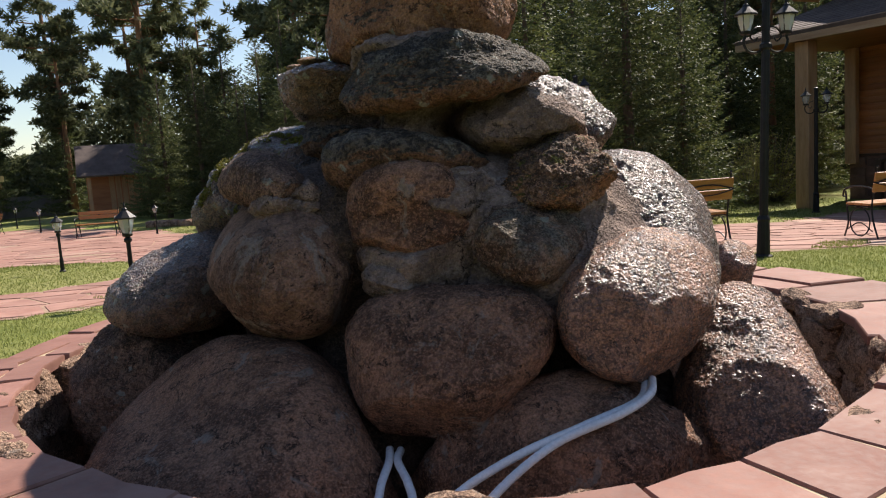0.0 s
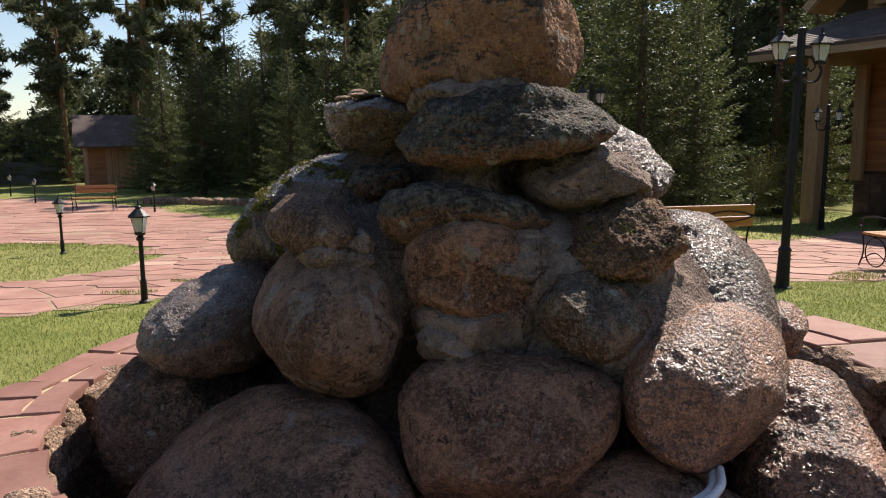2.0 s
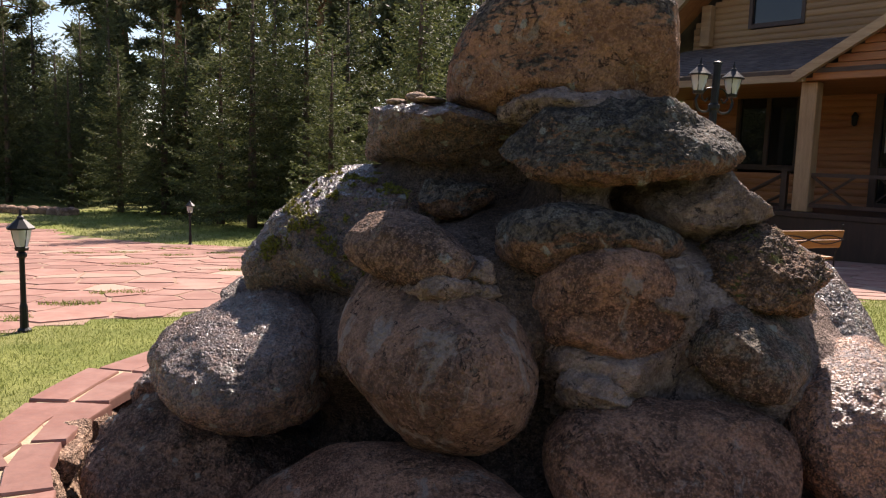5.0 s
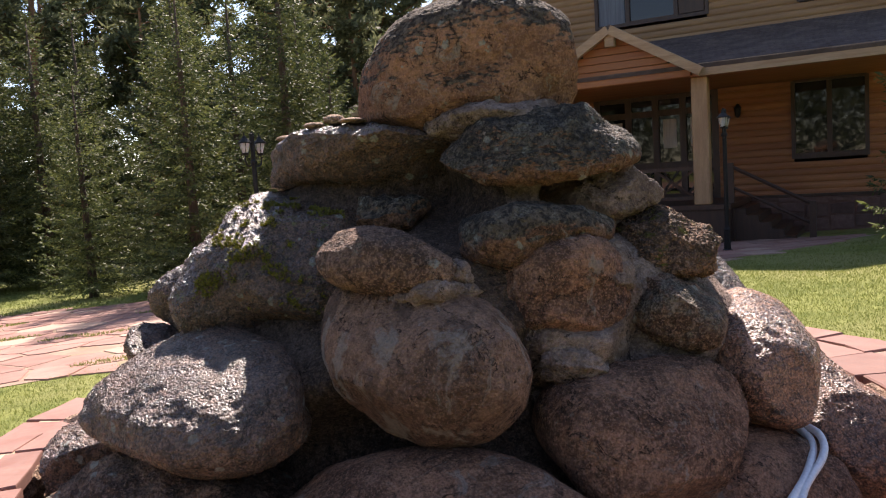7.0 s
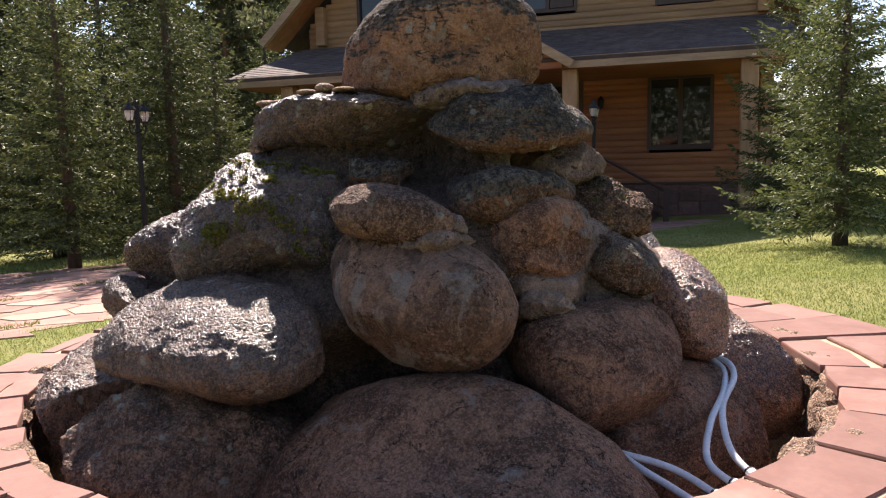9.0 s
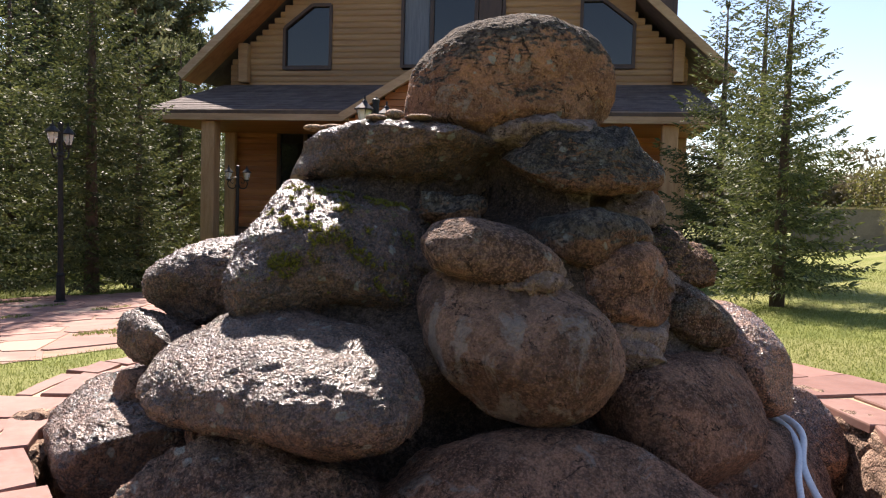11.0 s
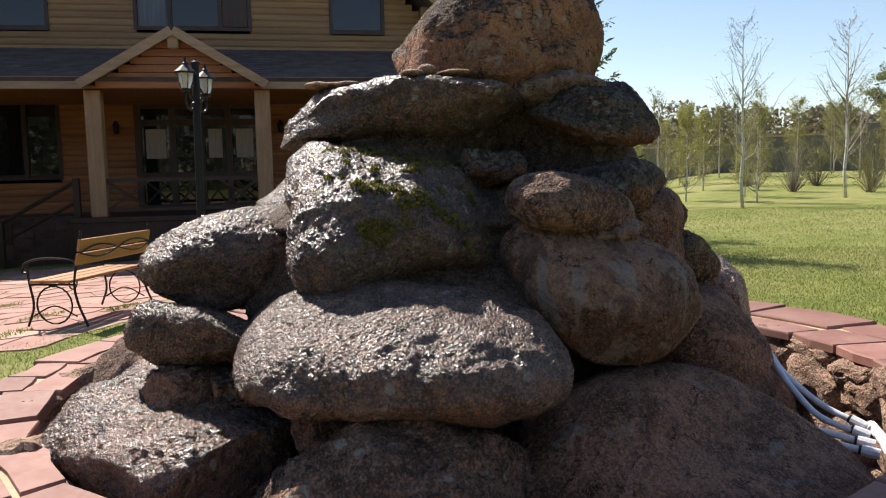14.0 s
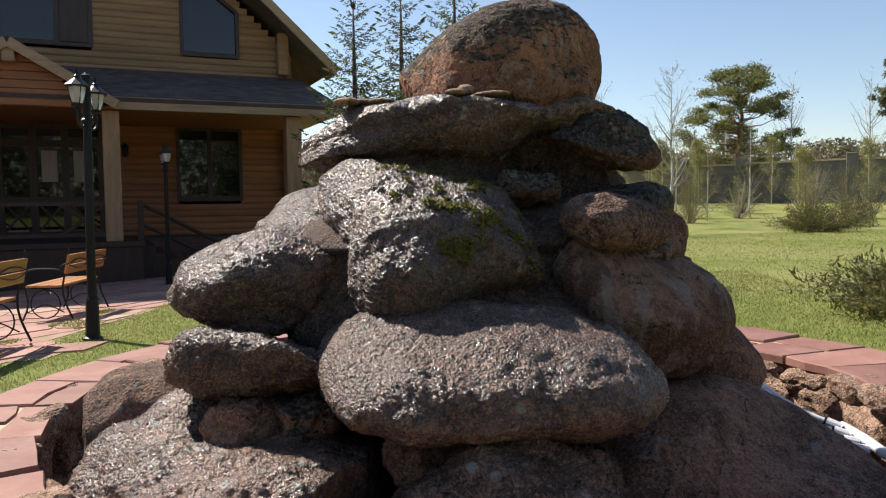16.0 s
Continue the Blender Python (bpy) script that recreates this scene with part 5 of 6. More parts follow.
b0 = bench()
for k, (x, y, a) in enumerate(((2.70, 8.62, 9), (6.05, 9.55, 8), (-11.7, 26.0, 190), (-18.2, 30.6, 165))):
    m = pose(x, y, ground_z(x, y) + 0.02, 0, 0, a)
    if k == 0:
        b0.matrix_world = m
    else:
        copy_thing(b0, m)


# ---- trees ----
def spruce_mesh(h, w, seed, clear=0.5, dense=1.0, fine=0.82):
    r = random.Random(seed)
    vs, fs = [], []
    tv = bmesh.new()
    add_tube(tv, [(0, 0, -0.1), (0.01, 0, h * 0.3), (0, 0.01, h * 0.7), (0, 0, h * 0.985)], 0.017 * h + 0.03, 8, 0.08)

    def needle(p, d, length, width):
        up = Vector((r.uniform(-1, 1), r.uniform(-1, 1), r.uniform(-0.2, 1))).normalized()
        s = d.cross(up)
        if s.length < 1e-4:
            return
        s = s.normalized() * width / 2
        k = len(vs)
        e = p + d * length
        m1 = p + d * length * 0.45
        vs.extend((p[:], (m1 + s)[:], e[:], (m1 - s)[:]))
        fs.append((k, k + 1, k + 2, k + 3))
    z = clear
    while z < h * 0.99:
        f = (z - clear) / (h - clear)
        L = w * (1 - f) ** 0.85 * r.uniform(0.78, 1.12) + 0.10
        n = max(4, int((9 - 4 * f) * dense))
        a0 = r.uniform(0, 6.28)
        for k in range(n):
            a = a0 + 6.283 * k / n + r.uniform(-0.25, 0.25)
            Lb = L * r.uniform(0.7, 1.15)
            zb = z + r.uniform(-0.12, 0.12)
            out = Vector((math.cos(a), math.sin(a), 0))
            droop = 0.30 - 0.75 * f
            side = Vector((-out.y, out.x, 0))
            steps = max(4, int(Lb / (0.10 * fine)))
            for i in range(1, steps + 1):
                u = i / steps
                p = out * (Lb * u) + Vector((0, 0, zb - droop * Lb * u + 0.22 * Lb * u * u * u)) + side * r.uniform(-0.02, 0.02)
                ln = ((0.30 * (1 - u) + 0.13) * min(1.0, Lb) * r.uniform(0.7, 1.3) + 0.05) * (0.4 + 0.6 * fine)
                for sgn in (-1, 1):
                    d = (out * r.uniform(0.4, 1.0) + side * sgn * r.uniform(0.4, 1.1) + Vector((0, 0, r.uniform(-0.55, 0.15)))).normalized()
                    for q in range(4):
                        jit = Vector((r.uniform(-1, 1), r.uniform(-1, 1), r.uniform(-0.8, 0.8))) * 0.75
                        needle(p + d * (ln * 0.26 * q), (d + jit).normalized(), ln * 0.40, (0.036 + 0.016 * r.random()) * fine)
                if r.random() < 0.75:
                    needle(p, (out * 0.8 + Vector((r.uniform(-0.3, 0.3), r.uniform(-0.3, 0.3), r.uniform(-0.9, 0.5)))).normalized(), ln * 0.6, 0.05 * fine)
            needle(p, (out + Vector((0, 0, 0.35))).normalized(), 0.16, 0.05)
        z += 0.21 + 0.09 * (1 - f)
    for i in range(5):
        needle(Vector((0, 0, h * 0.95)), Vector((r.uniform(-0.3, 0.3), r.uniform(-0.3, 0.3), 1)).normalized(), 0.05 * h, 0.05)
    return bm_mesh("trunk", tv, BARK, True), mesh_from("crown", vs, fs, NEEDLE)


def pine_mesh(h, w, seed, low=0.4, thick=1.0):
    r = random.Random(seed)
    tv = bmesh.new()
    lean = Vector((r.uniform(-0.03, 0.03), r.uniform(-0.03, 0.03), 0)) * h
    add_tube(tv, [(0, 0, -0.1), tuple(lean * 0.3 + Vector((0, 0, h * 0.35))), tuple(lean * 0.8 + Vector((0, 0, h * 0.7))), tuple(lean + Vector((0, 0, h * 0.97)))], 0.018 * h, 8, 0.15)
    vs, fs = [], []
    nb = int((26 + h * 1.5) * thick)
    for b in range(nb):
        f = r.random()
        z = h * (low + (1 - low) * f)
        a = r.uniform(0, 6.28)
        L = w * (0.35 + 0.65 * math.sin(math.pi * min(1, (1 - f) * 0.8 + 0.18))) * r.uniform(0.5, 1.1)
        c0 = lean * (z / h) + Vector((0, 0, z))
        tip = c0 + Vector((math.cos(a) * L, math.sin(a) * L, L * r.uniform(0.0, 0.45)))
        add_tube(tv, [c0, (c0 + tip) / 2 + Vector((0, 0, -0.05 * L)), tip], 0.012 * L + 0.015, 5, 0.3)
        for cl in range(7):
            u = 0.35 + 0.65 * r.random()
            cc = c0 + (tip - c0) * u + Vector((r.gauss(0, 0.22), r.gauss(0, 0.22), r.gauss(0.06, 0.14))) * (0.5 + 0.12 * L)
            rad = r.uniform(0.22, 0.42) * (0.6 + 0.05 * h)
            for k in range(44):
                d = Vector((r.gauss(0, 1), r.gauss(0, 1), r.gauss(0.25, 0.75))).normalized()
                p = cc + d * rad * r.uniform(0.05, 0.7)
                s = d.orthogonal().normalized()
                s = (s * math.cos(k) + d.cross(s) * math.sin(k)) * r.uniform(0.05, 0.085)
                e = p + d * rad * r.uniform(0.4, 0.8)
                q = len(vs)
                vs.extend(((p - s)[:], (p + s)[:], e[:]))
                fs.append((q, q + 1, q + 2))
    return bm_mesh("trunk", tv, PINEBARK, True), mesh_from("crown", vs, fs, PINENEEDLE)


def birch_mesh(h, seed, leaves, mat):
    r = random.Random(seed)
    tv, wv = bmesh.new(), bmesh.new()
    pts = [Vector((0, 0, -0.05))]
    for i in range(1, 7):
        pts.append(pts[-1] + Vector((r.uniform(-0.05, 0.05) * h / 6, r.uniform(-0.05, 0.05) * h / 6, h / 6)))
    add_tube(tv, pts, 0.008 * h + 0.012, 7, 0.12)
    vs, fs = [], []
    for b in range(int(46 + leaves * 26)):
        f = r.uniform(0.10 if leaves > 0.3 else 0.22, 0.98)
        i = min(5, int(f * 6))
        c0 = pts[i] + (pts[i + 1] - pts[i]) * (f * 6 - i)
        a = r.uniform(0, 6.28)
        L = h * 0.24 * (1.12 - f) ** 0.7 * r.uniform(0.5, 1.3) + 0.15
        rise = r.uniform(0.55, 1.25)
        tip = c0 + Vector((math.cos(a) * L * 0.7, math.sin(a) * L * 0.7, L * rise))
        mid = (c0 + tip) / 2 + Vector((r.uniform(-0.1, 0.1), r.uniform(-0.1, 0.1), -0.08 * L))
        add_tube(wv, [c0, mid, tip], 0.003 * h * (1.1 - f) + 0.004, 4, 0.25)
        for tw in range(7):
            u = r.uniform(0.2, 1)
            p = c0 + (tip - c0) * u
            d = Vector((r.gauss(0, 0.7) + math.cos(a) * 0.5, r.gauss(0, 0.7) + math.sin(a) * 0.5, r.uniform(-0.2, 1.0))).normalized()
            ln = L * r.uniform(0.2, 0.5)
            add_tube(wv, [p, p + d * ln], 0.0035, 3, 0.4)
            for k in range(int(leaves * 12 * r.uniform(0.3, 1.5)) if r.random() < 0.85 else 0):
                q = p + d * ln * r.random() + Vector((r.gauss(0, 0.06), r.gauss(0, 0.06), r.gauss(0, 0.06)))
                n = Vector((r.gauss(0, 1), r.gauss(0, 1), r.gauss(0, 1))).normalized()
                s = n.orthogonal().normalized()
                t2 = n.cross(s)
                sz = r.uniform(0.018, 0.036)
                j = len(vs)
                vs.extend(((q - s * sz)[:], (q + t2 * sz * 0.7)[:], (q + s * sz)[:], (q - t2 * sz * 0.7)[:]))
                fs.append((j, j + 1, j + 2, j + 3))
    crown = mesh_from("leaves", vs, fs, mat) if fs else None
    return bm_mesh("trunk", tv, BIRCHBARK, True), bm_mesh("twigs", wv, TWIGS), crown


def plant(kind, label, meshes, names, x, y, turn=0.0, size=1.0, group="", z=None):
    t = thing(kind, label, kind.split("_")[0] if "bush" not in kind else "bush", None, group)
    for nm, me in zip(names, meshes):
        if me is not None:
            part(nm, me, None, t)
    t.matrix_world = pose(x, y, (ground_z(x, y) if z is None else z) - 0.03, 0, 0, turn) @ Matrix.Diagonal((size, size, size, 1))
    return t


trng = random.Random(21)
SPR = [spruce_mesh(7.0, 1.75, 1, 0.75), spruce_mesh(7.6, 1.9, 2, 0.6), spruce_mesh(6.2, 1.65, 3, 0.45)]
SP_AT = [(1.95, 15.7, 0.86, 0), (2.9, 19.5, 1.0, 1), (5.25, 16.2, 0.80, 2), (3.95, 15.6, 0.95, 1), (0.35, 24.0, 1.05, 0), (-1.22, 23.4, 1.0, 1), (-2.14, 24.8, 1.0, 2),
         (-4.06, 28.1, 0.9, 1), (-5.65, 29.3, 0.82, 0), (-7.7, 31.5, 0.85, 2), (-10.4, 33.8, 0.92, 1), (-12.6, 35.5, 0.98, 0), (-14.0, 37.0, 0.85, 2), (-9.0, 35.5, 0.95, 0), (-6.6, 33.5, 1.0, 1),
         (0.6, 19.3, 0.8, 2), (4.7, 20.8, 1.1, 0), (6.9, 21.5, 1.0, 1), (2.0, 27.5, 1.15, 0), (5.0, 27.0, 1.2, 1), (-3.4, 28.5, 1.05, 2), (8.2, 25.0, 1.1, 2), (-0.4, 29.5, 1.2, 1), (-8.5, 38.0, 1.1, 1), (-11.5, 39.0, 1.1, 2), (10.5, 27.5, 1.15, 0), (12.5, 25.8, 1.05, 1), (14.2, 29.0, 1.2, 2), (8.9, 29.5, 1.2, 1), (11.8, 31.5, 1.2, 0),
         (-26, 44.5, 1.2, 0), (-30, 46, 1.25, 1), (-34, 48, 1.2, 2), (-8, 42, 1.4, 1), (-4, 41, 1.4, 0), (0, 40, 1.45, 2), (4, 38, 1.4, 1), (-22.5, 46.5, 1.3, 2), (-12.0, 44.5, 1.4, 0), (8, 36, 1.4, 1), (-15, 47.5, 1.45, 1),
         (18.0, 33.5, 1.45, 0), (15.4, 33.2, 1.35, 2), (20.6, 36.5, 1.5, 1), (17.2, 38.0, 1.6, 2), (23.0, 34.0, 1.45, 0)]
for x, y, s, k in SP_AT:
    plant("spruce_tree", "dense dark green spruce with drooping branches", SPR[k], ("trunk", "crown"), x, y, trng.uniform(0, 360), s, "spruces along the lawn")
SMALL = spruce_mesh(4.9, 1.25, 9, 0.55, 1.3, 0.55)
plant("spruce_tree", "slender young spruce standing alone on the sunny lawn", SMALL, ("trunk", "crown"), 8.14, 4.5, 40, 1.0)
for x, y, s in ((13.2, 7.0, 1.24), (11.4, 5.72, 1.15)):
    plant("spruce_tree", "tall narrow spruce at the corner of the house", SMALL, ("trunk", "crown"), x, y, trng.uniform(0, 360), s)

PIN = [pine_mesh(14.0, 2.6, 1, 0.38), pine_mesh(15.5, 3.0, 2, 0.30), pine_mesh(12.5, 2.5, 3, 0.42)]
pines = [(-40, 50, 0.7), (-35, 44, 0.8), (-30, 52, 0.95), (-27, 47, 1.05), (-24.5, 51, 1.1), (-22, 46, 1.0), (-20, 52, 1.15), (-17.5, 47, 1.1), (-15, 50, 1.0), (-10, 50, 1.15), (-7.5, 45, 1.05),
         (-5, 49, 1.2), (-2, 44, 1.1), (0, 50, 1.2), (3, 43, 1.15), (6, 48, 1.2), (8.5, 40, 1.1), (11, 45, 1.2), (13, 36, 1.05), (16, 42, 1.2), (19, 38, 1.15), (22, 42, 1.2), (1.5, 36, 0.95), (5.5, 34, 0.95), (10, 31, 0.9), (-4.5, 38, 0.9),
         (13, 29.5, 0.9), (-26, 41.5, 0.95), (-48, 56, 0.7)]
for k, (x, y, s) in enumerate(pines):
    s *= 0.62 if x < -25.5 else 1.0
    plant("pine_tree", "tall pine with an open dark crown", PIN[k % 3], ("trunk", "crown"), x, y, trng.uniform(0, 360), s * trng.uniform(0.9, 1.08), "pines at the wood's edge")


def tiered_pine(h, w, seed):
    """An old pine with flat, layered pads of needles on crooked limbs."""
    r = random.Random(seed)
    tv = bmesh.new()
    add_tube(tv, [(0, 0, -0.1), (0.1, 0.2, h * 0.35), (-0.1, 0.1, h * 0.62), (0.25, 0.3, h * 0.93)], 0.026 * h, 8, 0.2)
    vs, fs = [], []
    for b in range(74):
        f = 0.22 + 0.78 * (b + r.random()) / 74
        wide = w * float(np.interp(f, (0.2, 0.4, 0.6, 0.8, 1.0), (0.8, 1.0, 0.9, 0.72, 0.3)))
        a = r.uniform(0, 6.28)
        L = wide * r.uniform(0.25, 1.0)
        c0 = Vector((0.1, 0.15, h * max(0.2, f - 0.12)))
        tip = Vector((math.cos(a) * L, math.sin(a) * L, h * (f - 0.05)))
        add_tube(tv, [c0, (c0 + tip) / 2 + Vector((r.uniform(-0.2, 0.2), r.uniform(-0.2, 0.2), -0.15)), tip], 0.05, 5, 0.35)
        pw = r.uniform(0.55, 1.0)
        for k in range(420):
            q = Vector((r.gauss(0, 0.42) * pw, r.gauss(0, 0.42) * pw, r.gauss(0.08, 0.14)))
            p = tip + q
            d = Vector((r.gauss(0, 1), r.gauss(0, 1), r.gauss(0.7, 0.6))).normalized()
            s = d.orthogonal().normalized()
            s = (s * math.cos(k) + d.cross(s) * math.sin(k)) * r.uniform(0.025, 0.05)
            j = len(vs)
            vs.extend(((p - s)[:], (p + s)[:], (p + d * r.uniform(0.12, 0.24))[:]))
            fs.append((j, j + 1, j + 2))
    return bm_mesh("trunk", tv, PINEBARK, True), mesh_from("crown", vs, fs, FENCEPINE)


plant("pine_tree", "broad flat-tiered pine standing behind the fence", tiered_pine(8.6, 4.2, 8), ("trunk", "crown"), 44.5, -11.8, 30, 1.0, "", 1.2)
plant("pine_tree", "dark pine behind the far fence", PIN[2], ("trunk", "crown"), 46, -22, 30, 0.7, "", 1.5)

BIR = [birch_mesh(5.2, 1, 0.5, SPRINGLEAF), birch_mesh(5.8, 2, 0.12, SPRINGLEAF), birch_mesh(4.2, 3, 1.0, SPRINGLEAF), birch_mesh(7.5, 4, 0.0, SPRINGLEAF)]
birches = [(24.6, 2.35, 0.8, 2), (20.3, 0.85, 0.95, 1), (23.9, -2.66, 1.0, 1), (21.8, 3.3, 0.7, 0), (22.6, 0.2, 0.75, 2), (28.6, -7.0, 0.7, 1), (27.0, -4.8, 0.6, 0), (30.5, 1.5, 0.8, 2), (33, -1.0, 0.8, 0), (32, 4.5, 0.85, 2), (29, 5.5, 0.8, 2), (36, 2.0, 0.9, 2), (35, -5.5, 0.8, 0), (38, 5.0, 1.0, 2),
           (42.5, -14, 1.0, 3), (45, -11, 1.05, 3), (41.5, -18, 1.0, 3), (34.5, -11.5, 0.7, 2), (25.5, 0.3, 0.65, 2), (31, -13, 0.75, 2), (44, -6, 0.9, 2), (45, -1, 0.9, 0), (46, 3, 0.9, 2)]
brng = random.Random(4)
birches += [(41 - 0.5 * abs(i - 9) + brng.uniform(-7, 3), -15 + 1.25 * i + brng.uniform(-1, 1), brng.uniform(0.55, 0.95), 2) for i in range(18)]
for x, y, s, k in birches:
    lab = ("young birch with sparse spring leaves", "young bare birch with a white trunk", "young tree in fresh yellow-green leaf", "tall bare birch behind the fence")[k]
    plant("birch_tree", lab, BIR[k], ("trunk", "branchwork", "leaf_crown"), x, y, trng.uniform(0, 360), s, "", None)


def bush_mesh(w, h, seed, mat, n=5200):
    r = random.Random(seed)
    vs, fs = [], []
    wv = bmesh.new()
    for b in range(70):
        a, e = r.uniform(0, 6.28), r.uniform(0.15, 1.4)
        L = r.uniform(0.7, 1.05)
        tip = Vector((math.cos(a) * math.cos(e) * w * L, math.sin(a) * math.cos(e) * w * L, 0.1 + math.sin(e) * h * L))
        add_tube(wv, [Vector((tip.x * 0.08, tip.y * 0.08, -0.03)), tip * 0.55 + Vector((0, 0, 0.08)), tip], 0.010, 3, 0.3)
        for k in range(n // 70):
            u = r.uniform(0.3, 1.0)
            p = tip * u + Vector((r.gauss(0, 0.06), r.gauss(0, 0.06), r.gauss(0, 0.05)))
            d = Vector((r.gauss(0, 1) + tip.x, r.gauss(0, 1) + tip.y, r.gauss(0.6, 1))).normalized()
            s = d.orthogonal().normalized() * r.uniform(0.008, 0.018)
            j = len(vs)
            e2 = p + d * r.uniform(0.04, 0.10)
            vs.extend(((p - s)[:], (p + s)[:], e2[:]))
            fs.append((j, j + 1, j + 2))
    return bm_mesh("stems", wv, TWIGS), mesh_from("foliage", vs, fs, mat)


plant("round_bush", "wide low bush in brownish spring leaf", bush_mesh(1.6, 0.82, 1, BUSHLEAF, 9000), ("stem", "foliage"), 19.4, -5.9, 0)
plant("round_bush", "low bush in brownish spring leaf", bush_mesh(1.2, 1.0, 2, BUSHLEAF), ("stem", "foliage"), 22.5, -8.3, 0)
plant("juniper_bush", "low spreading juniper at the lawn by the basin", bush_mesh(0.95, 0.5, 3, BUSHLEAF, 2600), ("stem", "foliage"), 3.25, 0.25, 0)
SCRUB = [bush_mesh(0.9, 2.1, 41, BUSHLEAF, 900), bush_mesh(1.1, 1.7, 42, SPRINGLEAF, 700)]
for i, (x, y, s) in enumerate(((27.5, -1.6, 1.0), (26.2, -3.9, 0.9), (29.0, -4.6, 1.1), (28.2, -6.4, 0.9), (31.0, -3.0, 1.1), (27.0, -8.6, 1.1), (29.2, -9.8, 1.2), (31.5, -7.6, 1.2), (25.6, -10.4, 1.0), (32, -0.4, 1.1), (30.5, -11.8, 1.2))):
    plant("twiggy_bush", "tall twiggy shrub with a few spring leaves", SCRUB[i % 2], ("stem", "foliage"), x, y, 40 * i, s, "shrubs before the fence")
for x, y, s in ((9.3, 22.6, 1.4), (10.3, 23.2, 1.5), (8.2, 23.6, 1.3)):
    plant("round_bush", "loose bush in fresh spring leaf beside the house", bush_mesh(0.9, 1.5, int(x * 7), SPRINGLEAF, 2600), ("stem", "foliage"), x, y, 0, s)

# ---- far things ----
hut = thing("garden_hut", "small wooden garden hut with a brown shingled roof", "hut", pose(-16.9, 40.4, -0.75, 0, 0, 24) @ Matrix.Diagonal((1.14, 1.14, 1.2, 1)))
part("wall", box(-1.35, 1.35, 0, 2.6, 0, 2.0, 0.02), WALLWOOD, hut)
part("porch_post", box(-1.3, -1.15, -0.9, -0.75, 0, 1.95), POSTWOOD, hut)
part("porch_post", box(1.15, 1.3, -0.9, -0.75, 0, 1.95), POSTWOOD, hut)
for i in range(6):
    part("door_slat", box(-0.4 + 0.27 * i, -0.18 + 0.27 * i, -0.05, -0.003, 0.05, 1.8), POSTWOOD, hut)
for s in (-1, 1):
    q = [(-1.7, -1.1, 1.85), (1.7, -1.1, 1.85), (1.7, 0.95, 3.2), (-1.7, 0.95, 3.2)]
    if s > 0:
        q = [(1.7, 3.0, 1.85), (-1.7, 3.0, 1.85), (-1.7, 0.95, 3.2), (1.7, 0.95, 3.2)]
    sheet(q, 0.08, SHINGLE, "roof", hut)
for s in (-1.36, 1.30):
    bm = bmesh.new()
    a = [bm.verts.new(p) for p in ((s, -0.6, 2.0), (s, 2.5, 2.0), (s, 0.95, 3.1))]
    b = [bm.verts.new((v.co.x + 0.06, v.co.y, v.co.z)) for v in a]
    bm.faces.new(a)
    bm.faces.new(b[::-1])
    for i in range(3):
        bm.faces.new((a[i], b[i], b[(i + 1) % 3], a[(i + 1) % 3]))
    part("gable_end", bm, WALLWOOD, hut)
sign = thing("sign_post", "wooden sign post with two yellow boards", "sign", pose(-22.8, 38.4, ground_z(-22.8, 38.4), 0, 0, 15))
part("post", box(-0.09, 0.09, -0.09, 0.09, 0, 3.3, 0.01), POSTWOOD, sign)
part("board", box(-0.75, 0.15, -0.13, -0.095, 2.85, 3.2, 0.01), SIGNBOARD, sign)
part("board", box(0.05, 0.95, -0.13, -0.095, 2.2, 2.5, 0.01), SIGNBOARD, sign)
for a0, a1 in (((-60, 41), (-27, 47)), ((-27, 47), (-6, 50))):
    v = Vector(a1) - Vector(a0)
    ang = math.degrees(math.atan2(v.y, v.x))
    fen = thing("stone_fence", "low grey plastered boundary fence with pillars", "fence", pose(a0[0], a0[1], ground_z(*a0), 0, 0, ang), kind="structure")
    part("panel", box(0, v.length, -0.1, 0.1, -0.5, 1.3), FENCE, fen)
    for i in range(int(v.length / 4) + 1):
        part("pillar", box(i * 4 - 0.25, i * 4 + 0.25, -0.2, 0.2, -0.5, 1.6, 0.02), FENCE, fen)
line = [(52, 14, -0.3), (49.5, 6, 0.6), (46.5, -1.5, 1.0), (43.5, -8, 1.15), (42, -11, 1.2), (38.0, -15.5, 1.2), (33, -26, 1.0)]
for (xa, ya, za), (xb, yb, zb) in zip(line, line[1:]):
    v = Vector((xb - xa, yb - ya, 0))
    fen = thing("stone_fence", "dark grey plastered boundary fence with a pale coping", "fence", pose(xa, ya, za, 0, 0, math.degrees(math.atan2(v.y, v.x))), kind="structure")
    part("panel", box(0, v.length, -0.12, 0.12, -1.8, 2.25), FENCE, fen)
    part("coping", box(0, v.length, -0.2, 0.2, 2.255, 2.36), JOINT, fen)
    part("pillar", box(-0.3, 0.3, -0.27, 0.27, -1.8, 2.65, 0.03), FENCE, fen)
logs = thing("stone_border", "row of rough stones edging the spruce bed", "stones", pose(-9.4, 28.8, ground_z(-9.4, 28.8)))
lr = random.Random(3)
for i in range(14):
    me_o = boulder("edging_stone", (-11.0 + 0.32 * i + lr.uniform(-0.1, 0.1), 29.0 - 0.12 * i + lr.uniform(-0.2, 0.2), ground_z(-9, 29) + 0.1), (0.22, 0.2, 0.16), (0, 0, lr.uniform(0, 3)), (), RUBBLE, "", 1.5, 4, i, logs, 0.7)


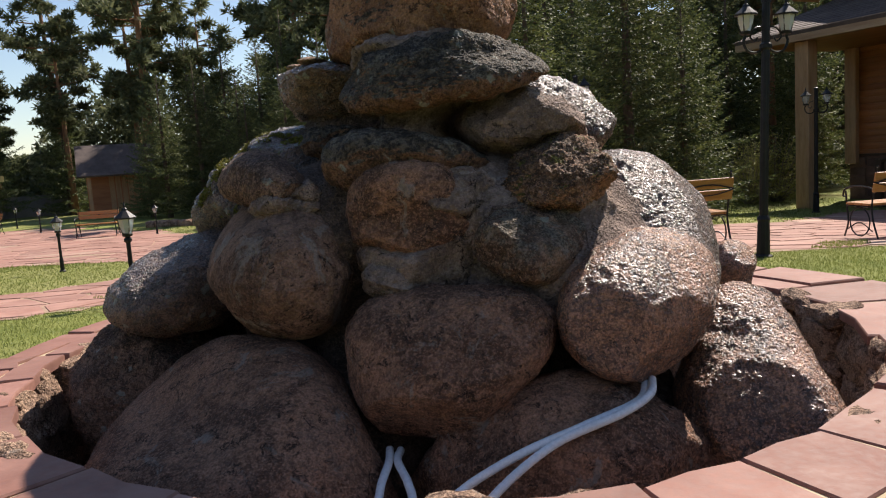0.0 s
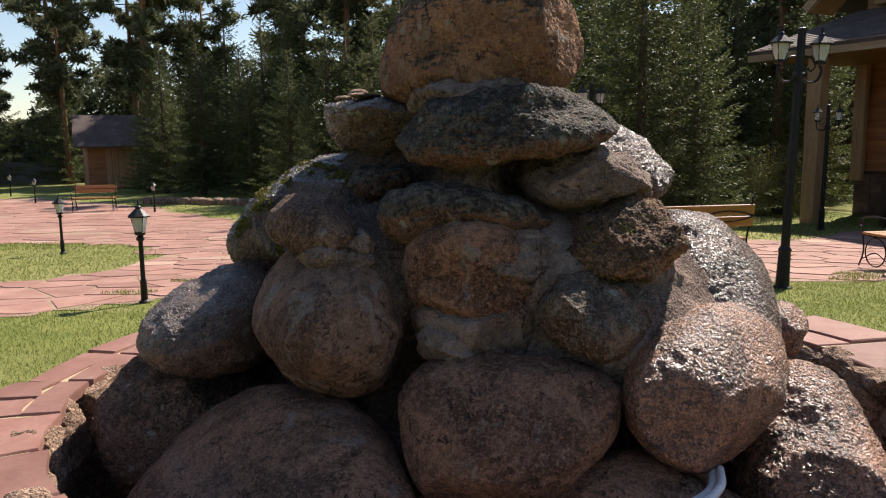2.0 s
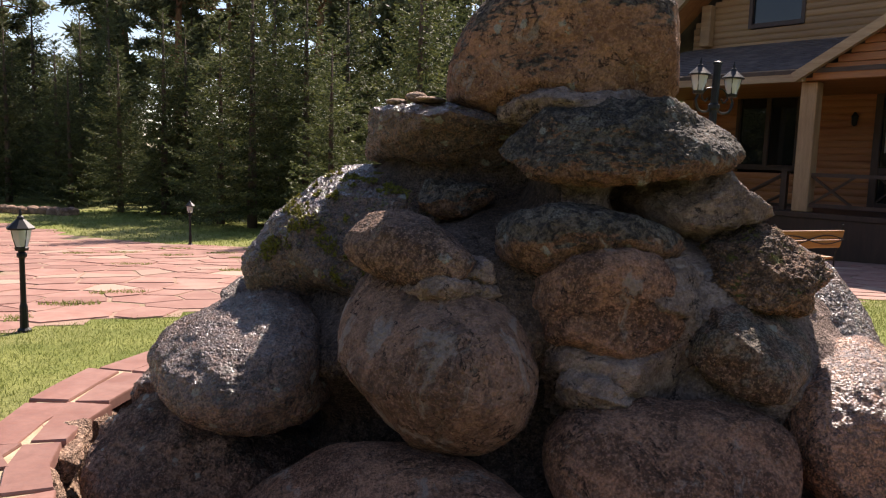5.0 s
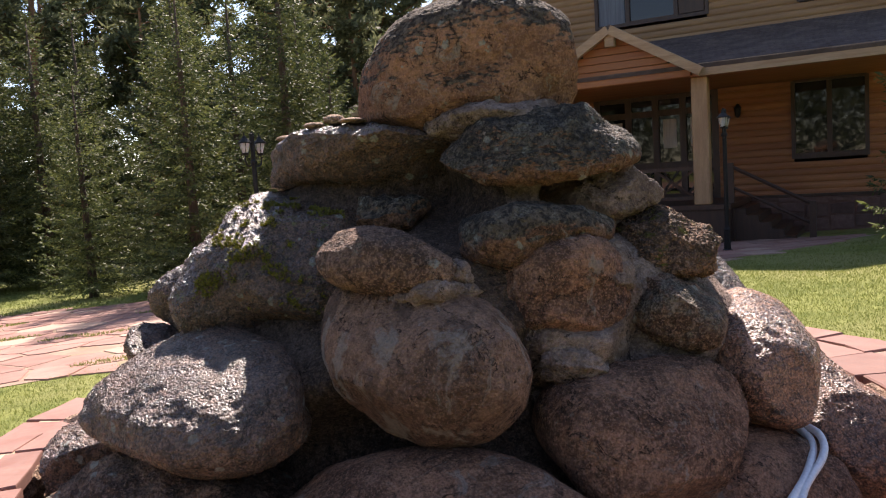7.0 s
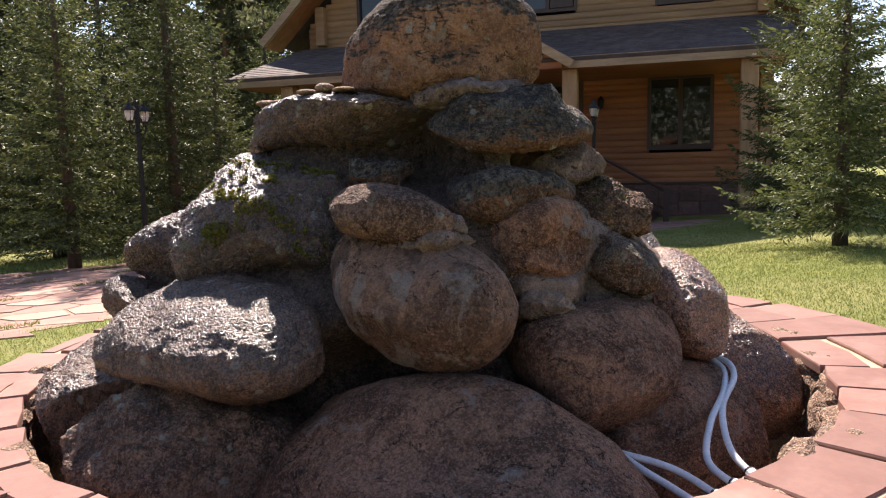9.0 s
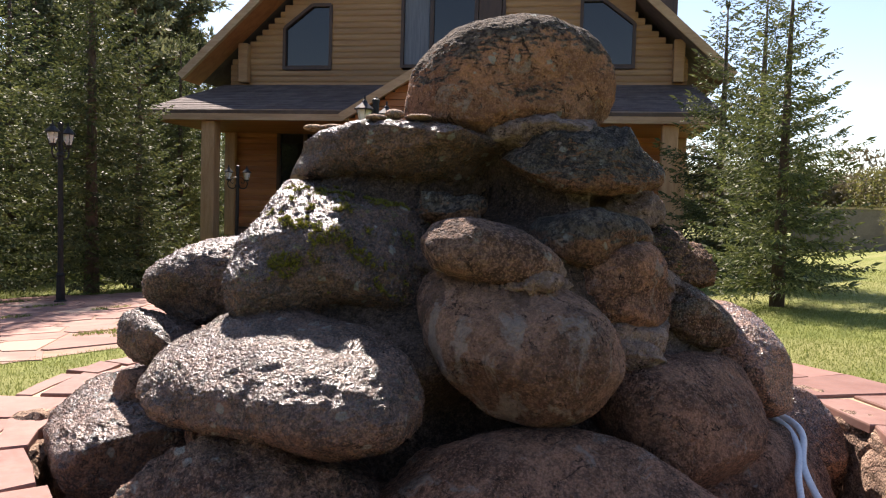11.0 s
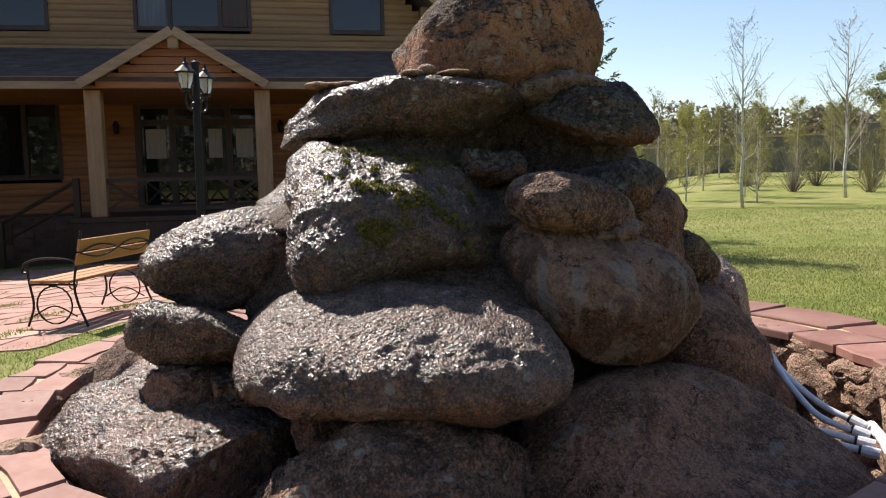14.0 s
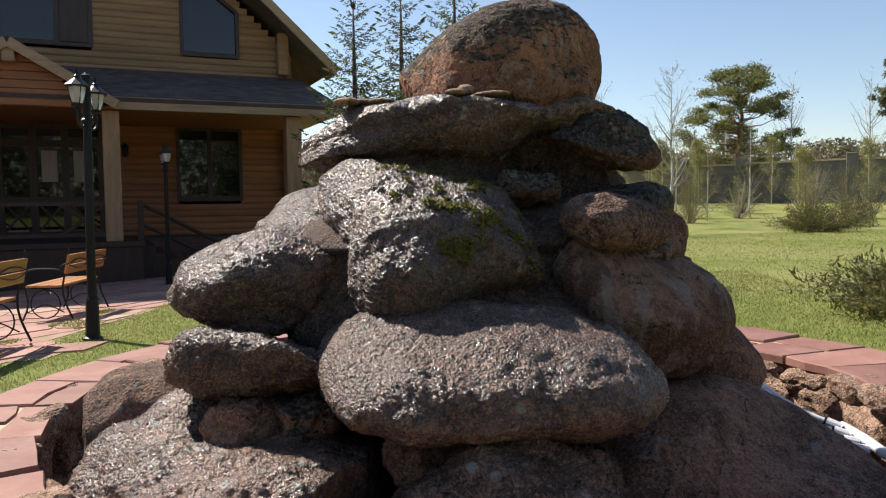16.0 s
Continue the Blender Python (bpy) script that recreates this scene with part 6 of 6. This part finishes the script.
# ---- woods in the distance, grass blades ----
def woods(name, label, spots, mat, seed, size, n):
    r = np.random.default_rng(seed)
    vs = []
    for x, y, z0, h, w in spots:
        c = r.random((n, 3))
        f = c[:, 2]
        rad = w * np.sqrt(r.random(n)) * (0.35 + 0.65 * np.sin(np.pi * np.clip(1.05 - f, 0, 1) * 0.75 + 0.3))
        a = r.random(n) * 6.283
        p = np.stack([x + rad * np.cos(a), y + rad * np.sin(a), z0 + h * f ** 0.85], 1)
        d1, d2 = r.normal(size=(n, 3)), r.normal(size=(n, 3))
        d1 *= (size * (0.4 + r.random((n, 1)))) / np.linalg.norm(d1, axis=1)[:, None]
        d2 *= (size * (0.2 + 0.5 * r.random((n, 1)))) / np.linalg.norm(d2, axis=1)[:, None]
        vs.append(np.stack([p - d1 * 0.5, p + d2, p + d1 * 0.5], 1).reshape(-1, 3))
    v = np.concatenate(vs)
    f = np.arange(len(v)).reshape(-1, 3)
    ob = new(name, mesh_from(name, v.tolist(), f.tolist(), mat))
    return tagged(ob, label, "woods", kind="stuff")


wr = random.Random(77)
north = [(-75 + 5.0 * i + wr.uniform(-2, 2), 62 + wr.uniform(-3, 9), -1.2, wr.uniform(6.5, 9.5) + 0.06 * i, wr.uniform(2.2, 3.4)) for i in range(26)]
north += [(-62 + 1.7 * i + wr.uniform(-1, 1), 52 + wr.uniform(-2, 6), -1.4, wr.uniform(2.5, 5.5), wr.uniform(1.8, 2.8)) for i in range(64)]
north += [(8 + 3.0 * i + wr.uniform(-1, 1), 52 - 0.9 * i + wr.uniform(-2, 4), -1.4, wr.uniform(9, 13), wr.uniform(2.2, 3.2)) for i in range(14)]
north += [(-46 + 2.2 * i + wr.uniform(-1, 1), 57 + wr.uniform(-2, 3), -1.4, wr.uniform(6, 9), wr.uniform(2.2, 3.0)) for i in range(16)]
north = [(x, y, z, h * (0.6 if x < -27 else 1.0), w) for x, y, z, h, w in north]
woods("pine_woods", "dark pine woods behind the garden", north, PINENEEDLE, 5, 0.55, 2200)
south = []
for i in range(44):
    a = math.radians(150 + 3.3 * i)
    d = 42 + wr.uniform(-4, 8)
    south.append((d * math.cos(a), 4 + d * math.sin(a), 0.2, wr.uniform(9, 13), wr.uniform(2.6, 3.8)))
woods("pine_woods", "dark pine woods across the meadow", south, PINENEEDLE, 6, 0.8, 1100)
east = []
bare = []
for i in range(120):
    yy = -46 + 0.68 * i + wr.uniform(-1, 1)
    bare.append((54 + wr.uniform(0, 26) - 0.006 * (yy - 2) ** 2, yy, 0.2, wr.uniform(3.5, 6.4), wr.uniform(1.6, 2.8)))
woods("bare_woods", "brownish leafless young woods beyond the fence", bare, WOODTWIG, 8, 0.5, 900)
for i in range(60):
    yy = -46 + 1.35 * i + wr.uniform(-1, 1)
    east.append((56 + wr.uniform(0, 22) - 0.006 * (yy - 2) ** 2, yy, 0.4, wr.uniform(3.0, 5.6), wr.uniform(1.6, 2.8)))
woods("young_woods", "yellow-green young woods in spring leaf beyond the fence", east, BUSHLEAF, 7, 0.35, 1500)


def blades(n, test, x0, x1, y0, y1, h0, h1, wide, seed):
    r = np.random.default_rng(seed)
    x, y = r.uniform(x0, x1, n), r.uniform(y0, y1, n)
    keep_ = np.array([test(a, b) for a, b in zip(x, y)])
    x, y = x[keep_], y[keep_]
    z = np.array([ground_z(a, b) for a, b in zip(x, y)])
    m = len(x)
    h = r.uniform(h0, h1, m)
    a = r.uniform(0, 6.283, m)
    lean = r.normal(0, 0.45, (m, 2)) * h[:, None]
    sx_, sy_ = np.cos(a) * wide, np.sin(a) * wide
    p0 = np.stack([x - sx_, y - sy_, z - 0.005], 1)
    p1 = np.stack([x + sx_, y + sy_, z - 0.005], 1)
    p2 = np.stack([x + lean[:, 0], y + lean[:, 1], z + h], 1)
    return np.stack([p0, p1, p2], 1).reshape(-1, 3)


def lawn_near(x, y):
    d = math.hypot(x - CX, y - CY)
    return d > r_out(math.atan2(y - CY, x - CX)) + 0.02 and not on_pavement(x, y)


bits = [blades(190000, lambda x, y: lawn_near(x, y) and (y > 3 or x > 1), -6.5, 8.0, 0.0, 9.0, 0.010, 0.034, 0.0038, 1),
        blades(130000, lambda x, y: lawn_near(x, y), 2.0, 20.0, -9.0, 9.0, 0.008, 0.028, 0.007, 2),
        blades(40000, lambda x, y: lawn_near(x, y), -14.0, -4.5, 6.5, 17.0, 0.012, 0.036, 0.008, 3),
        blades(34000, lambda x, y: not on_pavement(x, y), -12.0, 12.0, 14.0, 30.0, 0.02, 0.06, 0.014, 4)]
tuft = random.Random(9)
for k in range(46):
    tx, ty = tuft.uniform(-6, 6), tuft.uniform(8.2, 17)
    if on_pavement(tx, ty):
        bits.append(blades(260, lambda x, y: ((x - tx) / 0.32) ** 2 + ((y - ty) / 0.12) ** 2 < 1, tx - 0.32, tx + 0.32, ty - 0.12, ty + 0.12, 0.03, 0.06, 0.008, 100 + k))
v = np.concatenate(bits)
grass = new("grass", mesh_from("grass", v.tolist(), np.arange(len(v)).reshape(-1, 3).tolist(), BLADE))
tagged(grass, "short green grass blades on the lawns", "grass", kind="stuff")
